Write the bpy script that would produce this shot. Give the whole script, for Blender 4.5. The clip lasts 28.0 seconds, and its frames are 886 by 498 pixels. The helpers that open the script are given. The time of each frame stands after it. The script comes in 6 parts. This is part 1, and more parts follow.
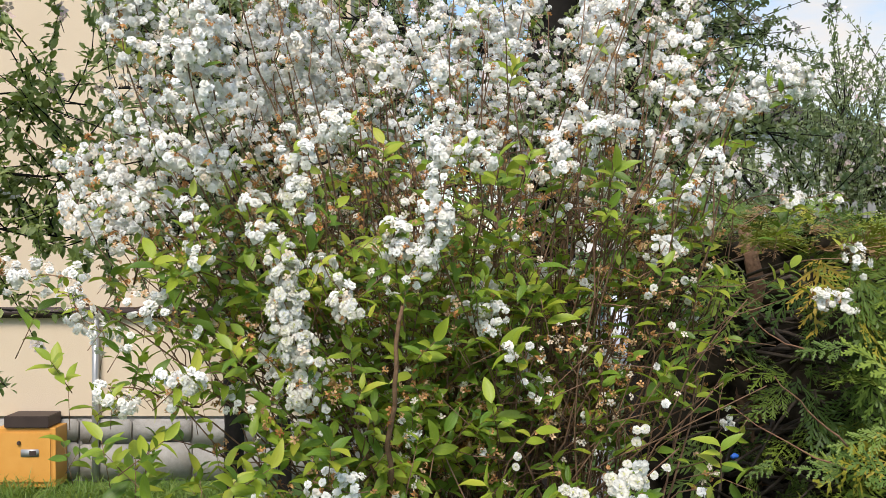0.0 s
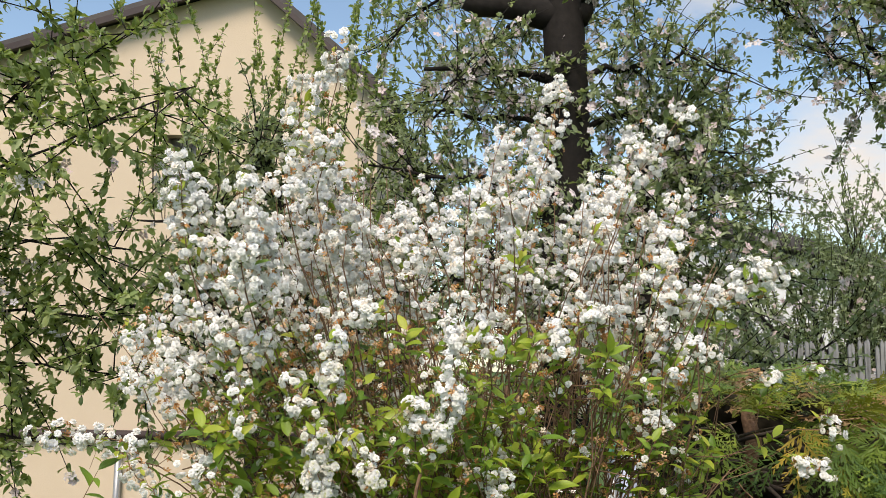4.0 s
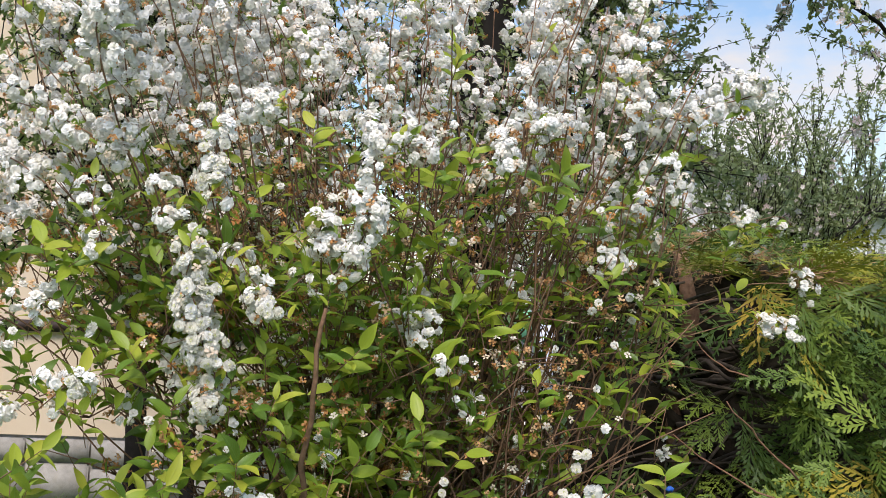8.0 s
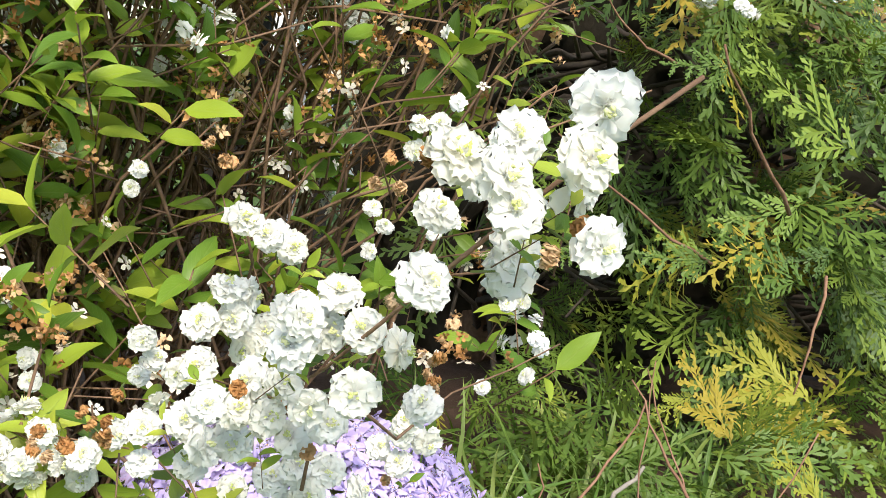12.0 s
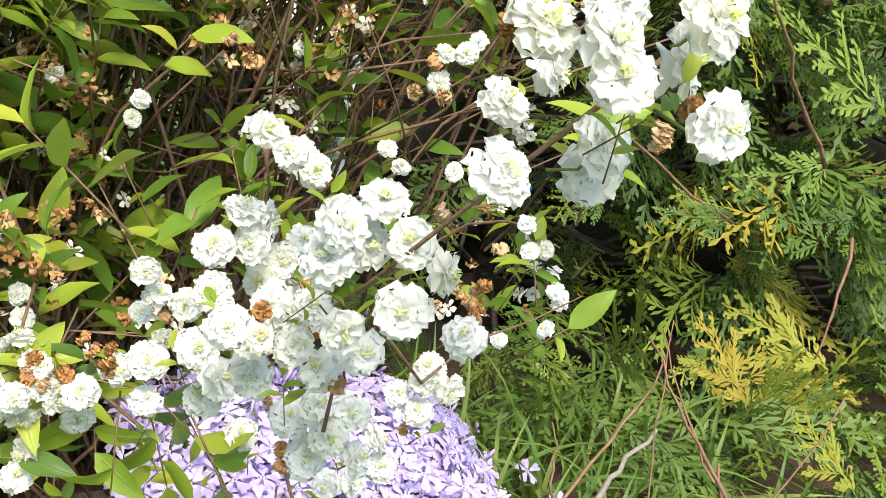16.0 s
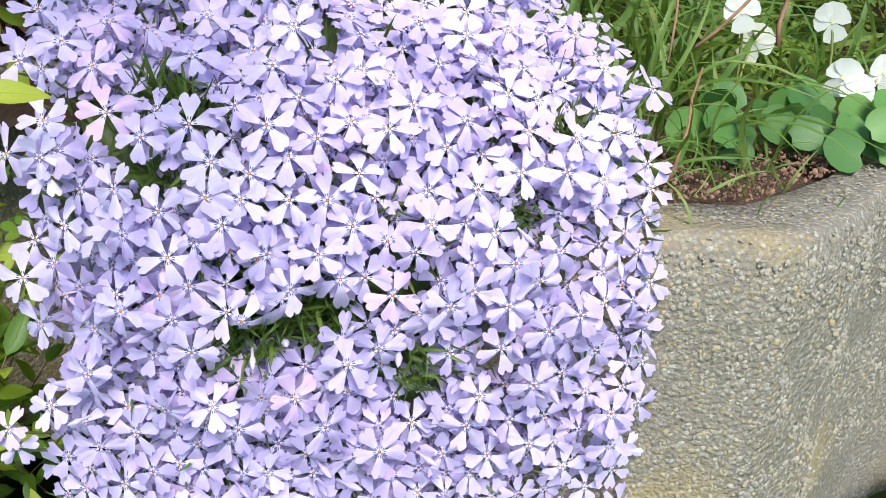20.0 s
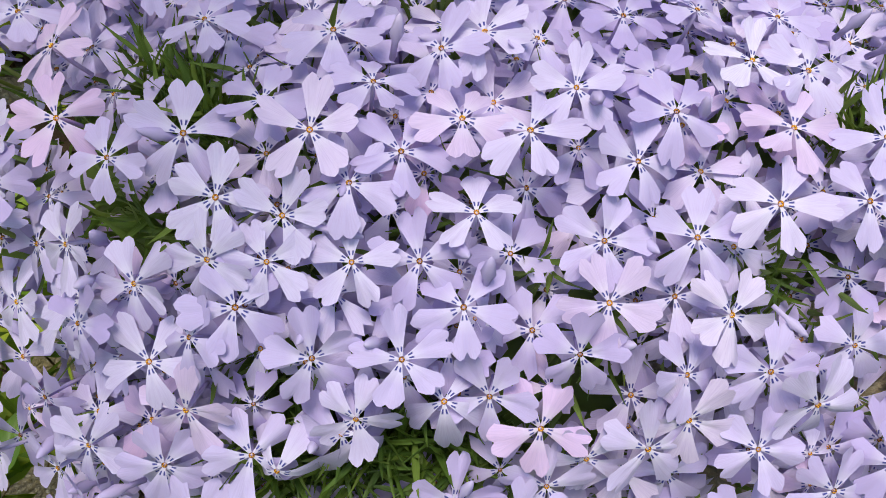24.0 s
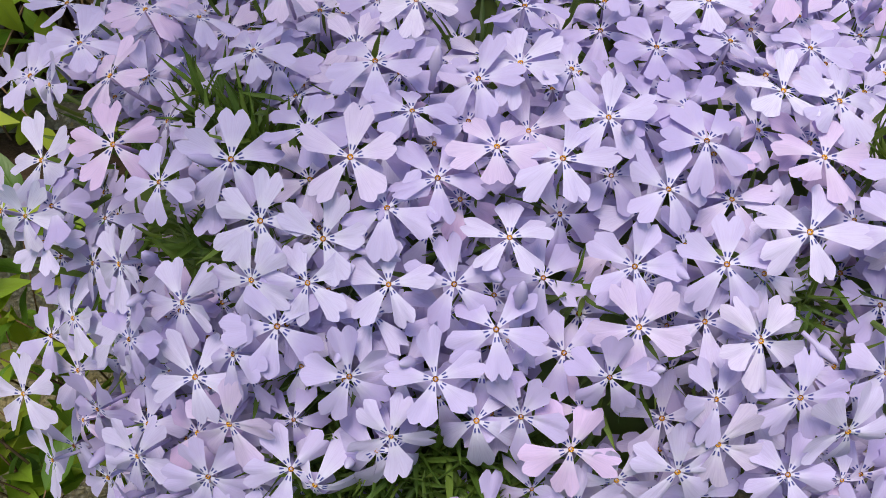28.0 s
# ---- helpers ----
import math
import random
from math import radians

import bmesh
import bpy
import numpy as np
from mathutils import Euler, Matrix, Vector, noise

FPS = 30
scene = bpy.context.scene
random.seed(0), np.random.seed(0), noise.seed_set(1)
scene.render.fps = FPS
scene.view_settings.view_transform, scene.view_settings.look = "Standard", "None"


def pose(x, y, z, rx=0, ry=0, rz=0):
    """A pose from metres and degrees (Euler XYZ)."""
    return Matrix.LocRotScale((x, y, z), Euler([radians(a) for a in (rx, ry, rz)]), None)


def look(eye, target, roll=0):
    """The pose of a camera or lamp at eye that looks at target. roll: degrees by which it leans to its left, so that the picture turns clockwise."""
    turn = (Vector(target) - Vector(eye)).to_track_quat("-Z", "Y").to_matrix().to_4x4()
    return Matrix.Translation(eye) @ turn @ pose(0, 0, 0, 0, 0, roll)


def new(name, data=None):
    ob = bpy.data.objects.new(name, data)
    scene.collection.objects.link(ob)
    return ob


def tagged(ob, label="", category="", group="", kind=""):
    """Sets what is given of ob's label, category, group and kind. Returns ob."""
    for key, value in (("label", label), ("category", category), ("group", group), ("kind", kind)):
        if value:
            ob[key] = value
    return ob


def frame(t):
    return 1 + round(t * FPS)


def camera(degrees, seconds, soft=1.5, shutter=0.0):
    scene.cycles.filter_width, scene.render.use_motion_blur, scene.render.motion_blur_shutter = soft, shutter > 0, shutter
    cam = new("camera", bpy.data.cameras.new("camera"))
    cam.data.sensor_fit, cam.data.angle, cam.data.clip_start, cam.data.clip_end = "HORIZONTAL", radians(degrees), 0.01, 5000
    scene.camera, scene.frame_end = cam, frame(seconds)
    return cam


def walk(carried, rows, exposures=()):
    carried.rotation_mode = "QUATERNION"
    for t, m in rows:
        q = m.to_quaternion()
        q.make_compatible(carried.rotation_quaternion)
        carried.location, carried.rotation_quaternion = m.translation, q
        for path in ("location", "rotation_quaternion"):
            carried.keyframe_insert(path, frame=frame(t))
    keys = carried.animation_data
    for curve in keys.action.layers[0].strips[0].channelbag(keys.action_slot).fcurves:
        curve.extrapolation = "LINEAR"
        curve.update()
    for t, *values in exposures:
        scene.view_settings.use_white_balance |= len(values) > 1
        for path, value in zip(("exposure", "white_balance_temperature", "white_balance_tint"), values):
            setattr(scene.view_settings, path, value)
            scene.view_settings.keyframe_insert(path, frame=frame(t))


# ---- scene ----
cam = camera(49.8, 28.0, soft=0.5)
METRES, EYE, TILT, LEAN, TURN = 1.5, 1.45, 0.0, 0.0, 0.0
ROWS = [
    (0.0, 0.0, 0.0, 0.0, 0.0, 0.0, -0.0),
    (0.5, -0.0068, -0.0365, 0.0087, 1.51, 1.31, -0.06),
    (1.0, -0.0048, -0.0643, 0.022, 1.69, 2.64, -0.41),
    (1.5, 0.0013, -0.0879, 0.0277, 1.69, 3.53, -0.58),
    (2.0, 0.0048, -0.0948, 0.035, 1.49, 4.83, -0.72),
    (2.5, 0.0069, -0.1037, 0.0446, 1.21, 6.56, -0.74),
    (4.5, 0.0047, -0.1029, 0.0431, 1.17, 7.08, -1.01),
    (5.0, 0.0088, -0.0815, 0.0357, 0.82, 6.71, -1.18),
    (5.5, 0.0072, -0.0547, 0.028, 0.38, 6.1, -1.78),
    (6.0, 0.0048, -0.0211, 0.0198, -0.37, 5.6, -2.15),
    (6.5, 0.0035, 0.0028, 0.0128, -1.19, 5.14, -2.29),
    (7.0, 0.0014, 0.0221, 0.0045, -2.63, 4.6, -2.31),
    (7.5, -0.0033, 0.0444, -0.0077, -4.26, 3.49, -2.26),
    (8.0, -0.007, 0.0621, -0.0195, -4.89, 1.98, -2.59),
    (8.5, 0.0032, 0.0845, -0.0314, -4.94, 0.72, -2.55),
    (9.0, 0.0242, 0.1308, -0.0446, -4.85, -0.6, -2.72),
    (9.5, 0.0414, 0.1671, -0.0572, -4.09, -1.61, -2.82),
    (10.0, 0.0532, 0.2134, -0.0771, -5.06, -4.31, -3.17),
    (10.5, 0.0476, 0.2741, -0.0898, -10.09, -5.64, -3.8),
    (11.0, 0.0478, 0.325, -0.1051, -14.58, -7.78, -4.97),
    (11.5, 0.0476, 0.359, -0.1087, -17.33, -9.31, -7.65),
    (13.5, 0.0427, 0.394, -0.1139, -18.21, -11.5, -11.12),
    (14.0, 0.0435, 0.3959, -0.1166, -17.92, -11.87, -11.15),
    (14.5, 0.0458, 0.396, -0.117, -17.9, -11.93, -11.13),
    (15.0, 0.0455, 0.3957, -0.1168, -17.97, -12.02, -11.13),
    (15.5, 0.0441, 0.3977, -0.1185, -18.07, -12.03, -11.0),
    (16.0, 0.0448, 0.396, -0.1224, -18.62, -11.96, -10.8),
    (16.5, 0.0467, 0.3986, -0.1298, -18.32, -12.71, -10.41),
    (17.0, 0.0484, 0.4007, -0.1427, -18.27, -13.24, -10.23),
    (17.5, 0.0482, 0.4016, -0.1498, -17.81, -13.46, -9.92),
    (18.0, 0.0561, 0.4017, -0.1721, -17.56, -14.75, -9.32),
    (18.5, 0.0691, 0.3979, -0.2001, -17.78, -18.07, -8.34),
    (19.0, 0.0787, 0.3947, -0.2192, -17.66, -20.98, -7.57),
    (19.5, 0.0854, 0.3964, -0.2368, -17.24, -22.36, -6.35),
    (20.0, 0.097, 0.4011, -0.2546, -15.22, -23.62, -5.09),
    (20.5, 0.104, 0.4098, -0.2601, -11.94, -23.96, -3.53),
    (21.0, 0.1122, 0.4245, -0.2643, -9.18, -24.05, -2.5),
    (21.5, 0.1123, 0.4404, -0.2644, -7.23, -24.17, -1.77),
    (23.5, 0.1294, 0.4838, -0.2819, -4.15, -22.9, -0.2),
    (24.0, 0.1279, 0.4915, -0.2853, -3.68, -22.74, 0.19),
    (24.5, 0.1267, 0.4975, -0.2932, -3.05, -22.92, 0.44),
    (25.0, 0.1312, 0.5078, -0.298, -2.06, -23.07, 0.2),
    (25.5, 0.1313, 0.5147, -0.2997, -1.29, -22.73, 0.26),
    (26.0, 0.1286, 0.5212, -0.3028, -0.43, -22.63, 0.34),
    (26.5, 0.129, 0.5165, -0.2986, 0.19, -22.4, 0.6),
    (27.0, 0.1323, 0.5068, -0.2962, 0.07, -22.29, 0.77),
    (27.5, 0.1331, 0.4988, -0.2904, -0.24, -21.88, 0.76),
    (28.0, 0.1299, 0.4875, -0.2835, -0.61, -21.38, 0.76),
]
walk(cam, [(t, pose(0, 0, EYE, TILT, LEAN, TURN) @ pose(METRES * x, METRES * y, METRES * z, 90 + pitch, roll, yaw)) for t, x, y, z, yaw, pitch, roll in ROWS],
     exposures=[(0, 0.17, 6900, 14), (5, 0.09, 7250, 15), (9, 0.13, 6700, 17), (10, 0.66, 6900, 17), (11, 0.70, 6950, 12), (14, 0.80, 6950, 9), (17, 0.78, 6950, 8), (19, 0.54, 6450, 4), (20, 0.53, 6450, 4), (21, 0.50, 6800, 3), (23.5, -0.06, 7100, 1), (24, -0.06, 7200, 1), (25, -0.10, 7900, 3), (26.2, -0.15, 7900, 5), (27, -0.10, 7900, 5), (28, -0.10, 7200, 1)])

# ---- world, sun ----
SUN_EL, SUN_AZ = radians(51), radians(189)      # azimuth clockwise from ahead (+y)
world = bpy.data.worlds.new("sky")
scene.world = world
world.use_nodes = True
wn, wl = world.node_tree.nodes, world.node_tree.links
wbg = wn["Background"]
wsky = wn.new("ShaderNodeTexSky")
wsky.sky_type, wsky.sun_disc = 'NISHITA', False
wsky.sun_elevation, wsky.sun_rotation = SUN_EL, SUN_AZ
wsky.dust_density, wsky.ozone_density, wsky.altitude = 0.7, 1.0, 300
wco = wn.new("ShaderNodeTexCoord")
wmp = wn.new("ShaderNodeMapping")
wmp.inputs["Scale"].default_value = (1.0, 1.0, 2.4)
wmp.inputs["Location"].default_value = (0.3, 0.1, 0.2)
wnoise = wn.new("ShaderNodeTexNoise")
wnoise.inputs["Scale"].default_value, wnoise.inputs["Detail"].default_value, wnoise.inputs["Roughness"].default_value = 2.6, 7.0, 0.55
wramp = wn.new("ShaderNodeValToRGB")
wramp.color_ramp.elements[0].position, wramp.color_ramp.elements[1].position = 0.50, 0.64
wmix = wn.new("ShaderNodeMix")
wmix.data_type = 'RGBA'
wmix.inputs[7].default_value = (4.3, 4.3, 4.25, 1)
wl.new(wco.outputs["Generated"], wmp.inputs[0]); wl.new(wmp.outputs[0], wnoise.inputs["Vector"])
wsep = wn.new("ShaderNodeSeparateXYZ")
wlow = wn.new("ShaderNodeMath")
wlow.operation = 'MULTIPLY_ADD'
wlow.inputs[1].default_value, wlow.inputs[2].default_value = -0.42, 0.09
wadd = wn.new("ShaderNodeMath")
wl.new(wco.outputs["Generated"], wsep.inputs[0]); wl.new(wsep.outputs[2], wlow.inputs[0])
wtop = wn.new("ShaderNodeMath")
wtop.operation = 'MAXIMUM'
wtop.inputs[1].default_value = -0.06
wl.new(wlow.outputs[0], wtop.inputs[0])
wl.new(wnoise.outputs["Fac"], wadd.inputs[0]); wl.new(wtop.outputs[0], wadd.inputs[1])
wl.new(wadd.outputs[0], wramp.inputs[0]); wl.new(wramp.outputs[0], wmix.inputs[0])
whue = wn.new("ShaderNodeMix")
whue.data_type, whue.blend_type = 'RGBA', 'MULTIPLY'
whue.inputs[0].default_value, whue.inputs[7].default_value = 1.0, (0.93, 1.0, 0.98, 1)
wl.new(wsky.outputs[0], whue.inputs[6]); wl.new(whue.outputs[2], wmix.inputs[6]); wl.new(wmix.outputs[2], wbg.inputs[0])
wbg.inputs[1].default_value = 0.185
sun = new("sun", bpy.data.lights.new("sun", 'SUN'))
sun.data.energy, sun.data.angle, sun.data.color = 3.8, radians(24), (1.0, 0.945, 0.875)
sun_way = Vector((math.sin(SUN_AZ) * math.cos(SUN_EL), math.cos(SUN_AZ) * math.cos(SUN_EL), math.sin(SUN_EL)))
sun.matrix_world = look(sun_way * 20, (0, 0, 0))

# ---- material helpers ----
class Nodes:
    def __init__(self, name):
        self.m = bpy.data.materials.new(name)
        self.m.use_nodes = True
        self.n, self.l = self.m.node_tree.nodes, self.m.node_tree.links
        self.b, self.out = self.n["Principled BSDF"], self.n["Material Output"]

    def node(self, kind, **sockets):
        nd = self.n.new(kind)
        for k, v in sockets.items():
            self.put(nd.inputs[k.replace("_", " ")], v)
        return nd

    def put(self, socket, v):
        if hasattr(v, "is_output"):
            self.l.new(v, socket)
        else:
            socket.default_value = v

    def math(self, op, a, b=0.0, c=0.0):
        nd = self.n.new("ShaderNodeMath")
        nd.operation = op
        for i, v in enumerate((a, b, c)):
            self.put(nd.inputs[i], v)
        return nd.outputs[0]

    def noise(self, scale, detail=4.0, vector=None, rough=0.55):
        nd = self.node("ShaderNodeTexNoise", Scale=scale, Detail=detail, Roughness=rough)
        self.put(nd.inputs["Vector"], vector if vector is not None else self.coord())
        return nd.outputs["Fac"]

    def coord(self):
        return self.n.new("ShaderNodeTexCoord").outputs["Object"]

    def uv(self):
        s = self.n.new("ShaderNodeSeparateXYZ")
        self.l.new(self.n.new("ShaderNodeTexCoord").outputs["UV"], s.inputs[0])
        return s.outputs[0], s.outputs[1]

    def ramp(self, fac, *stops):
        nd = self.n.new("ShaderNodeValToRGB")
        e = nd.color_ramp.elements
        while len(e) < len(stops):
            e.new(0.5)
        for el, (p, c) in zip(e, stops):
            el.position, el.color = p, (*c, 1)
        self.put(nd.inputs[0], fac)
        return nd.outputs[0]

    def mix(self, fac, a, b, blend='MIX'):
        nd = self.n.new("ShaderNodeMix")
        nd.data_type, nd.blend_type = 'RGBA', blend
        for i, v in ((0, fac), (6, a), (7, b)):
            if isinstance(v, tuple):
                v = (*v, 1)
            self.put(nd.inputs[i], v)
        return nd.outputs[2]

    def tint(self):
        """A number from 0 to 1 that differs from piece to piece."""
        a = self.n.new("ShaderNodeAttribute")
        a.attribute_name = "tint"
        o = self.n.new("ShaderNodeObjectInfo")
        return self.math('FRACT', self.math('ADD', a.outputs["Fac"], o.outputs["Random"]))

    def bump(self, height, strength=0.3, distance=0.001):
        nd = self.node("ShaderNodeBump", Strength=strength, Distance=distance, Height=height)
        self.l.new(nd.outputs[0], self.b.inputs["Normal"])

    def done(self, color, rough=0.6, thin=0.0, thin_color=None, spec=0.4, metal=0.0):
        self.put(self.b.inputs["Base Color"], (*color, 1) if isinstance(color, tuple) else color)
        self.put(self.b.inputs["Roughness"], rough)
        self.b.inputs["Specular IOR Level"].default_value = spec
        self.b.inputs["Metallic"].default_value = metal
        if thin:
            tr = self.n.new("ShaderNodeBsdfTranslucent")
            c = thin_color if thin_color is not None else color
            self.put(tr.inputs[0], (*c, 1) if isinstance(c, tuple) else c)
            mx = self.node("ShaderNodeMixShader")
            mx.inputs[0].default_value = thin
            self.l.new(self.b.outputs[0], mx.inputs[1]); self.l.new(tr.outputs[0], mx.inputs[2])
            self.l.new(mx.outputs[0], self.out.inputs[0])
        return self.m


# ---- materials ----
def phlox_petal_material():
    k = Nodes("phlox_petal")
    u, v = k.uv()
    t = k.tint()
    base = k.ramp(t, (0.0, (0.45, 0.36, 0.69)), (0.2, (0.53, 0.44, 0.77)), (0.5, (0.59, 0.50, 0.82)), (0.8, (0.66, 0.58, 0.86)), (0.92, (0.65, 0.45, 0.76)), (1.0, (0.72, 0.66, 0.90)))
    across = k.math('ABSOLUTE', k.math('SUBTRACT', v, 0.5))
    vein = k.noise(1.0, 3, k.node("ShaderNodeCombineXYZ", X=k.math('MULTIPLY', u, 3.0), Y=k.math('MULTIPLY', v, 22.0), Z=k.math('MULTIPLY', t, 40.0)).outputs[0])
    col = k.mix(k.math('MULTIPLY', k.ramp(vein, (0.42, (0, 0, 0)), (0.72, (1, 1, 1))), 0.45), base, (0.51, 0.38, 0.70))
    pale = k.ramp(u, (0.10, (1, 1, 1)), (0.5, (0, 0, 0)))
    col = k.mix(k.math('MULTIPLY', pale, 0.55), col, (0.82, 0.78, 0.92))
    dash = k.math('MULTIPLY', k.ramp(u, (0.13, (0, 0, 0)), (0.15, (1, 1, 1)), (0.22, (1, 1, 1)), (0.25, (0, 0, 0))), k.ramp(across, (0.12, (0, 0, 0)), (0.20, (1, 1, 1)), (0.36, (1, 1, 1)), (0.44, (0, 0, 0))))
    col = k.mix(dash, col, (0.06, 0.06, 0.30))
    k.bump(vein, 0.18, 0.0006)
    return k.done(col, 0.55, 0.22, spec=0.25)


def simple_tinted(name, stops, rough=0.6, thin=0.0, grain=60.0, spec=0.35, relief=0.2):
    k = Nodes(name)
    n = k.noise(grain, 4)
    f = k.math('ADD', k.math('MULTIPLY', k.tint(), 0.75), k.math('MULTIPLY', n, 0.3))
    col = k.ramp(f, *stops)
    k.bump(n, relief, 0.001)
    return k.done(col, rough, thin, spec=spec)


def leaf_material(name, stops, rough=0.42, thin=0.35, spec=0.45):
    k = Nodes(name)
    u, v = k.uv()
    across = k.math('ABSOLUTE', k.math('SUBTRACT', v, 0.5))
    n = k.noise(70, 3)
    f = k.math('ADD', k.math('MULTIPLY', k.tint(), 0.85), k.math('MULTIPLY', n, 0.2))
    col = k.ramp(f, *stops)
    side = k.math('SINE', k.math('ADD', k.math('MULTIPLY', u, 48.0), k.math('MULTIPLY', across, -40.0)))
    rib = k.ramp(across, (0.0, (1, 1, 1)), (0.05, (0, 0, 0)))
    veins = k.math('MAXIMUM', rib, k.math('MULTIPLY', k.ramp(side, (0.86, (0, 0, 0)), (1.0, (1, 1, 1))), 0.5))
    col = k.mix(k.math('MULTIPLY', veins, 0.24), col, (0.34, 0.42, 0.12))
    k.bump(veins, 0.35, 0.0006)
    return k.done(col, rough, thin, k.mix(0.5, col, (0.36, 0.46, 0.035)), spec=spec)


def bark_material(name, a, b, scale=90.0):
    k = Nodes(name)
    n = k.noise(scale, 6)
    big = k.noise(scale * 0.13, 3)
    col = k.ramp(k.math('ADD', k.math('MULTIPLY', n, 0.6), k.math('MULTIPLY', big, 0.5)), (0.3, a), (0.75, b))
    k.bump(n, 0.7, 0.003)
    return k.done(col, 0.85, spec=0.2)


PETAL = phlox_petal_material()
EYE_DARK = simple_tinted("flower_eye", [(0.2, (0.10, 0.03, 0.02)), (0.8, (0.42, 0.14, 0.02))])
ANTHER = simple_tinted("anther", [(0.2, (0.55, 0.22, 0.02)), (0.8, (0.85, 0.48, 0.06))])
PHLOX_LEAF = leaf_material("phlox_leaf", [(0.1, (0.05, 0.10, 0.02)), (0.6, (0.12, 0.20, 0.04)), (1.0, (0.22, 0.30, 0.07))])
WHITE_PETAL = simple_tinted("white_petal", [(0.0, (0.88, 0.86, 0.76)), (0.5, (0.91, 0.90, 0.85)), (1.0, (0.92, 0.92, 0.90))], 0.6, 0.48, 200, 0.2, 0.12)
SMALL_PETAL = simple_tinted("small_white_petal", [(0.0, (0.86, 0.84, 0.76)), (0.5, (0.90, 0.89, 0.86)), (1.0, (0.92, 0.92, 0.91))], 0.6, 0.22, 200, 0.2, 0.12)
WHITE_HEART = simple_tinted("flower_heart", [(0.1, (0.52, 0.58, 0.16)), (0.9, (0.78, 0.79, 0.45))], 0.6, 0.2, 300)
CREAM_PETAL = simple_tinted("fading_petal", [(0.0, (0.68, 0.50, 0.36)), (0.35, (0.79, 0.69, 0.57)), (1.0, (0.86, 0.82, 0.74))], 0.7, 0.25, 200, 0.2)
BROWN_PETAL = simple_tinted("withered_petal", [(0.0, (0.36, 0.15, 0.045)), (0.5, (0.60, 0.32, 0.13)), (1.0, (0.76, 0.56, 0.36))], 0.8, 0.2, 300, 0.1)
LEAF = leaf_material("shrub_leaf", [(0.0, (0.05, 0.12, 0.018)), (0.45, (0.14, 0.26, 0.03)), (0.75, (0.26, 0.38, 0.042)), (1.0, (0.42, 0.48, 0.055))])
YOUNG_LEAF = leaf_material("young_leaf", [(0.0, (0.19, 0.29, 0.03)), (0.5, (0.31, 0.41, 0.04)), (1.0, (0.46, 0.47, 0.06))])
STEM = bark_material("shrub_bark", (0.08, 0.045, 0.028), (0.29, 0.175, 0.11), 140)
STALK = simple_tinted("green_stalk", [(0.2, (0.16, 0.20, 0.05)), (0.9, (0.30, 0.30, 0.08))])
DEADWOOD = bark_material("dead_twig", (0.13, 0.06, 0.035), (0.33, 0.19, 0.125), 120)
GREYWOOD = bark_material("grey_dead_wood", (0.17, 0.145, 0.12), (0.36, 0.32, 0.28), 120)
THUJA = simple_tinted("thuja_green", [(0.0, (0.04, 0.082, 0.020)), (0.5, (0.115, 0.19, 0.032)), (0.85, (0.21, 0.285, 0.042)), (1.0, (0.34, 0.34, 0.055))], 0.5, 0.2, 120)
# Inner branch bark, darker than the trunk's to paint in the hedge's shade.
SHADED_WOOD = bark_material("thuja_shaded_wood", (0.03, 0.023, 0.018), (0.12, 0.095, 0.075), 90)
# Near-black: the hedge's inner shade as a colour, for the core sheet.
CORE_SHADE = bark_material("thuja_inside_shade", (0.010, 0.009, 0.006), (0.035, 0.028, 0.018), 60)
THUJA_GOLD = simple_tinted("thuja_yellow_tip", [(0.0, (0.15, 0.21, 0.028)), (0.6, (0.28, 0.285, 0.035)), (1.0, (0.42, 0.28, 0.045))], 0.5, 0.15, 120)
THUJA_BROWN = simple_tinted("thuja_dry", [(0.0, (0.22, 0.12, 0.05)), (1.0, (0.42, 0.28, 0.14))], 0.8, 0.1, 120)
TREE_LEAF = leaf_material("fruit_tree_leaf", [(0.0, (0.09, 0.15, 0.04)), (0.5, (0.24, 0.32, 0.11)), (1.0, (0.44, 0.49, 0.22))], 0.42, 0.42)
APPLE_LEAF = leaf_material("apple_tree_leaf", [(0.0, (0.11, 0.16, 0.075)), (0.5, (0.26, 0.32, 0.175)), (1.0, (0.46, 0.51, 0.33))], 0.42, 0.42)
FAR_LEAF = leaf_material("far_leaf", [(0.0, (0.14, 0.19, 0.115)), (0.5, (0.25, 0.31, 0.19)), (1.0, (0.38, 0.44, 0.29))], 0.45, 0.45)
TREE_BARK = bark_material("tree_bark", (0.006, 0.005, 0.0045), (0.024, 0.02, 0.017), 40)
BLOSSOM = simple_tinted("apple_blossom", [(0.0, (0.72, 0.50, 0.50)), (0.5, (0.80, 0.70, 0.70)), (1.0, (0.82, 0.80, 0.80))], 0.6, 0.3)
GRASS = leaf_material("grass_blade", [(0.0, (0.07, 0.15, 0.025)), (0.6, (0.13, 0.235, 0.04)), (1.0, (0.28, 0.34, 0.10))])
VIOLA_LEAF = simple_tinted("viola_leaf", [(0.0, (0.05, 0.13, 0.03)), (0.5, (0.09, 0.21, 0.045)), (1.0, (0.15, 0.30, 0.07))], 0.38, 0.25, 40, 0.45)


def plaster():
    k = Nodes("beige_plaster")
    n, big = k.noise(140, 6), k.noise(0.9, 4)
    col = k.ramp(k.math('ADD', k.math('MULTIPLY', n, 0.25), k.math('MULTIPLY', big, 0.75)), (0.25, (0.57, 0.46, 0.34)), (0.75, (0.66, 0.55, 0.42)))
    k.bump(n, 0.4, 0.004)
    return k.done(col, 0.9, spec=0.15)


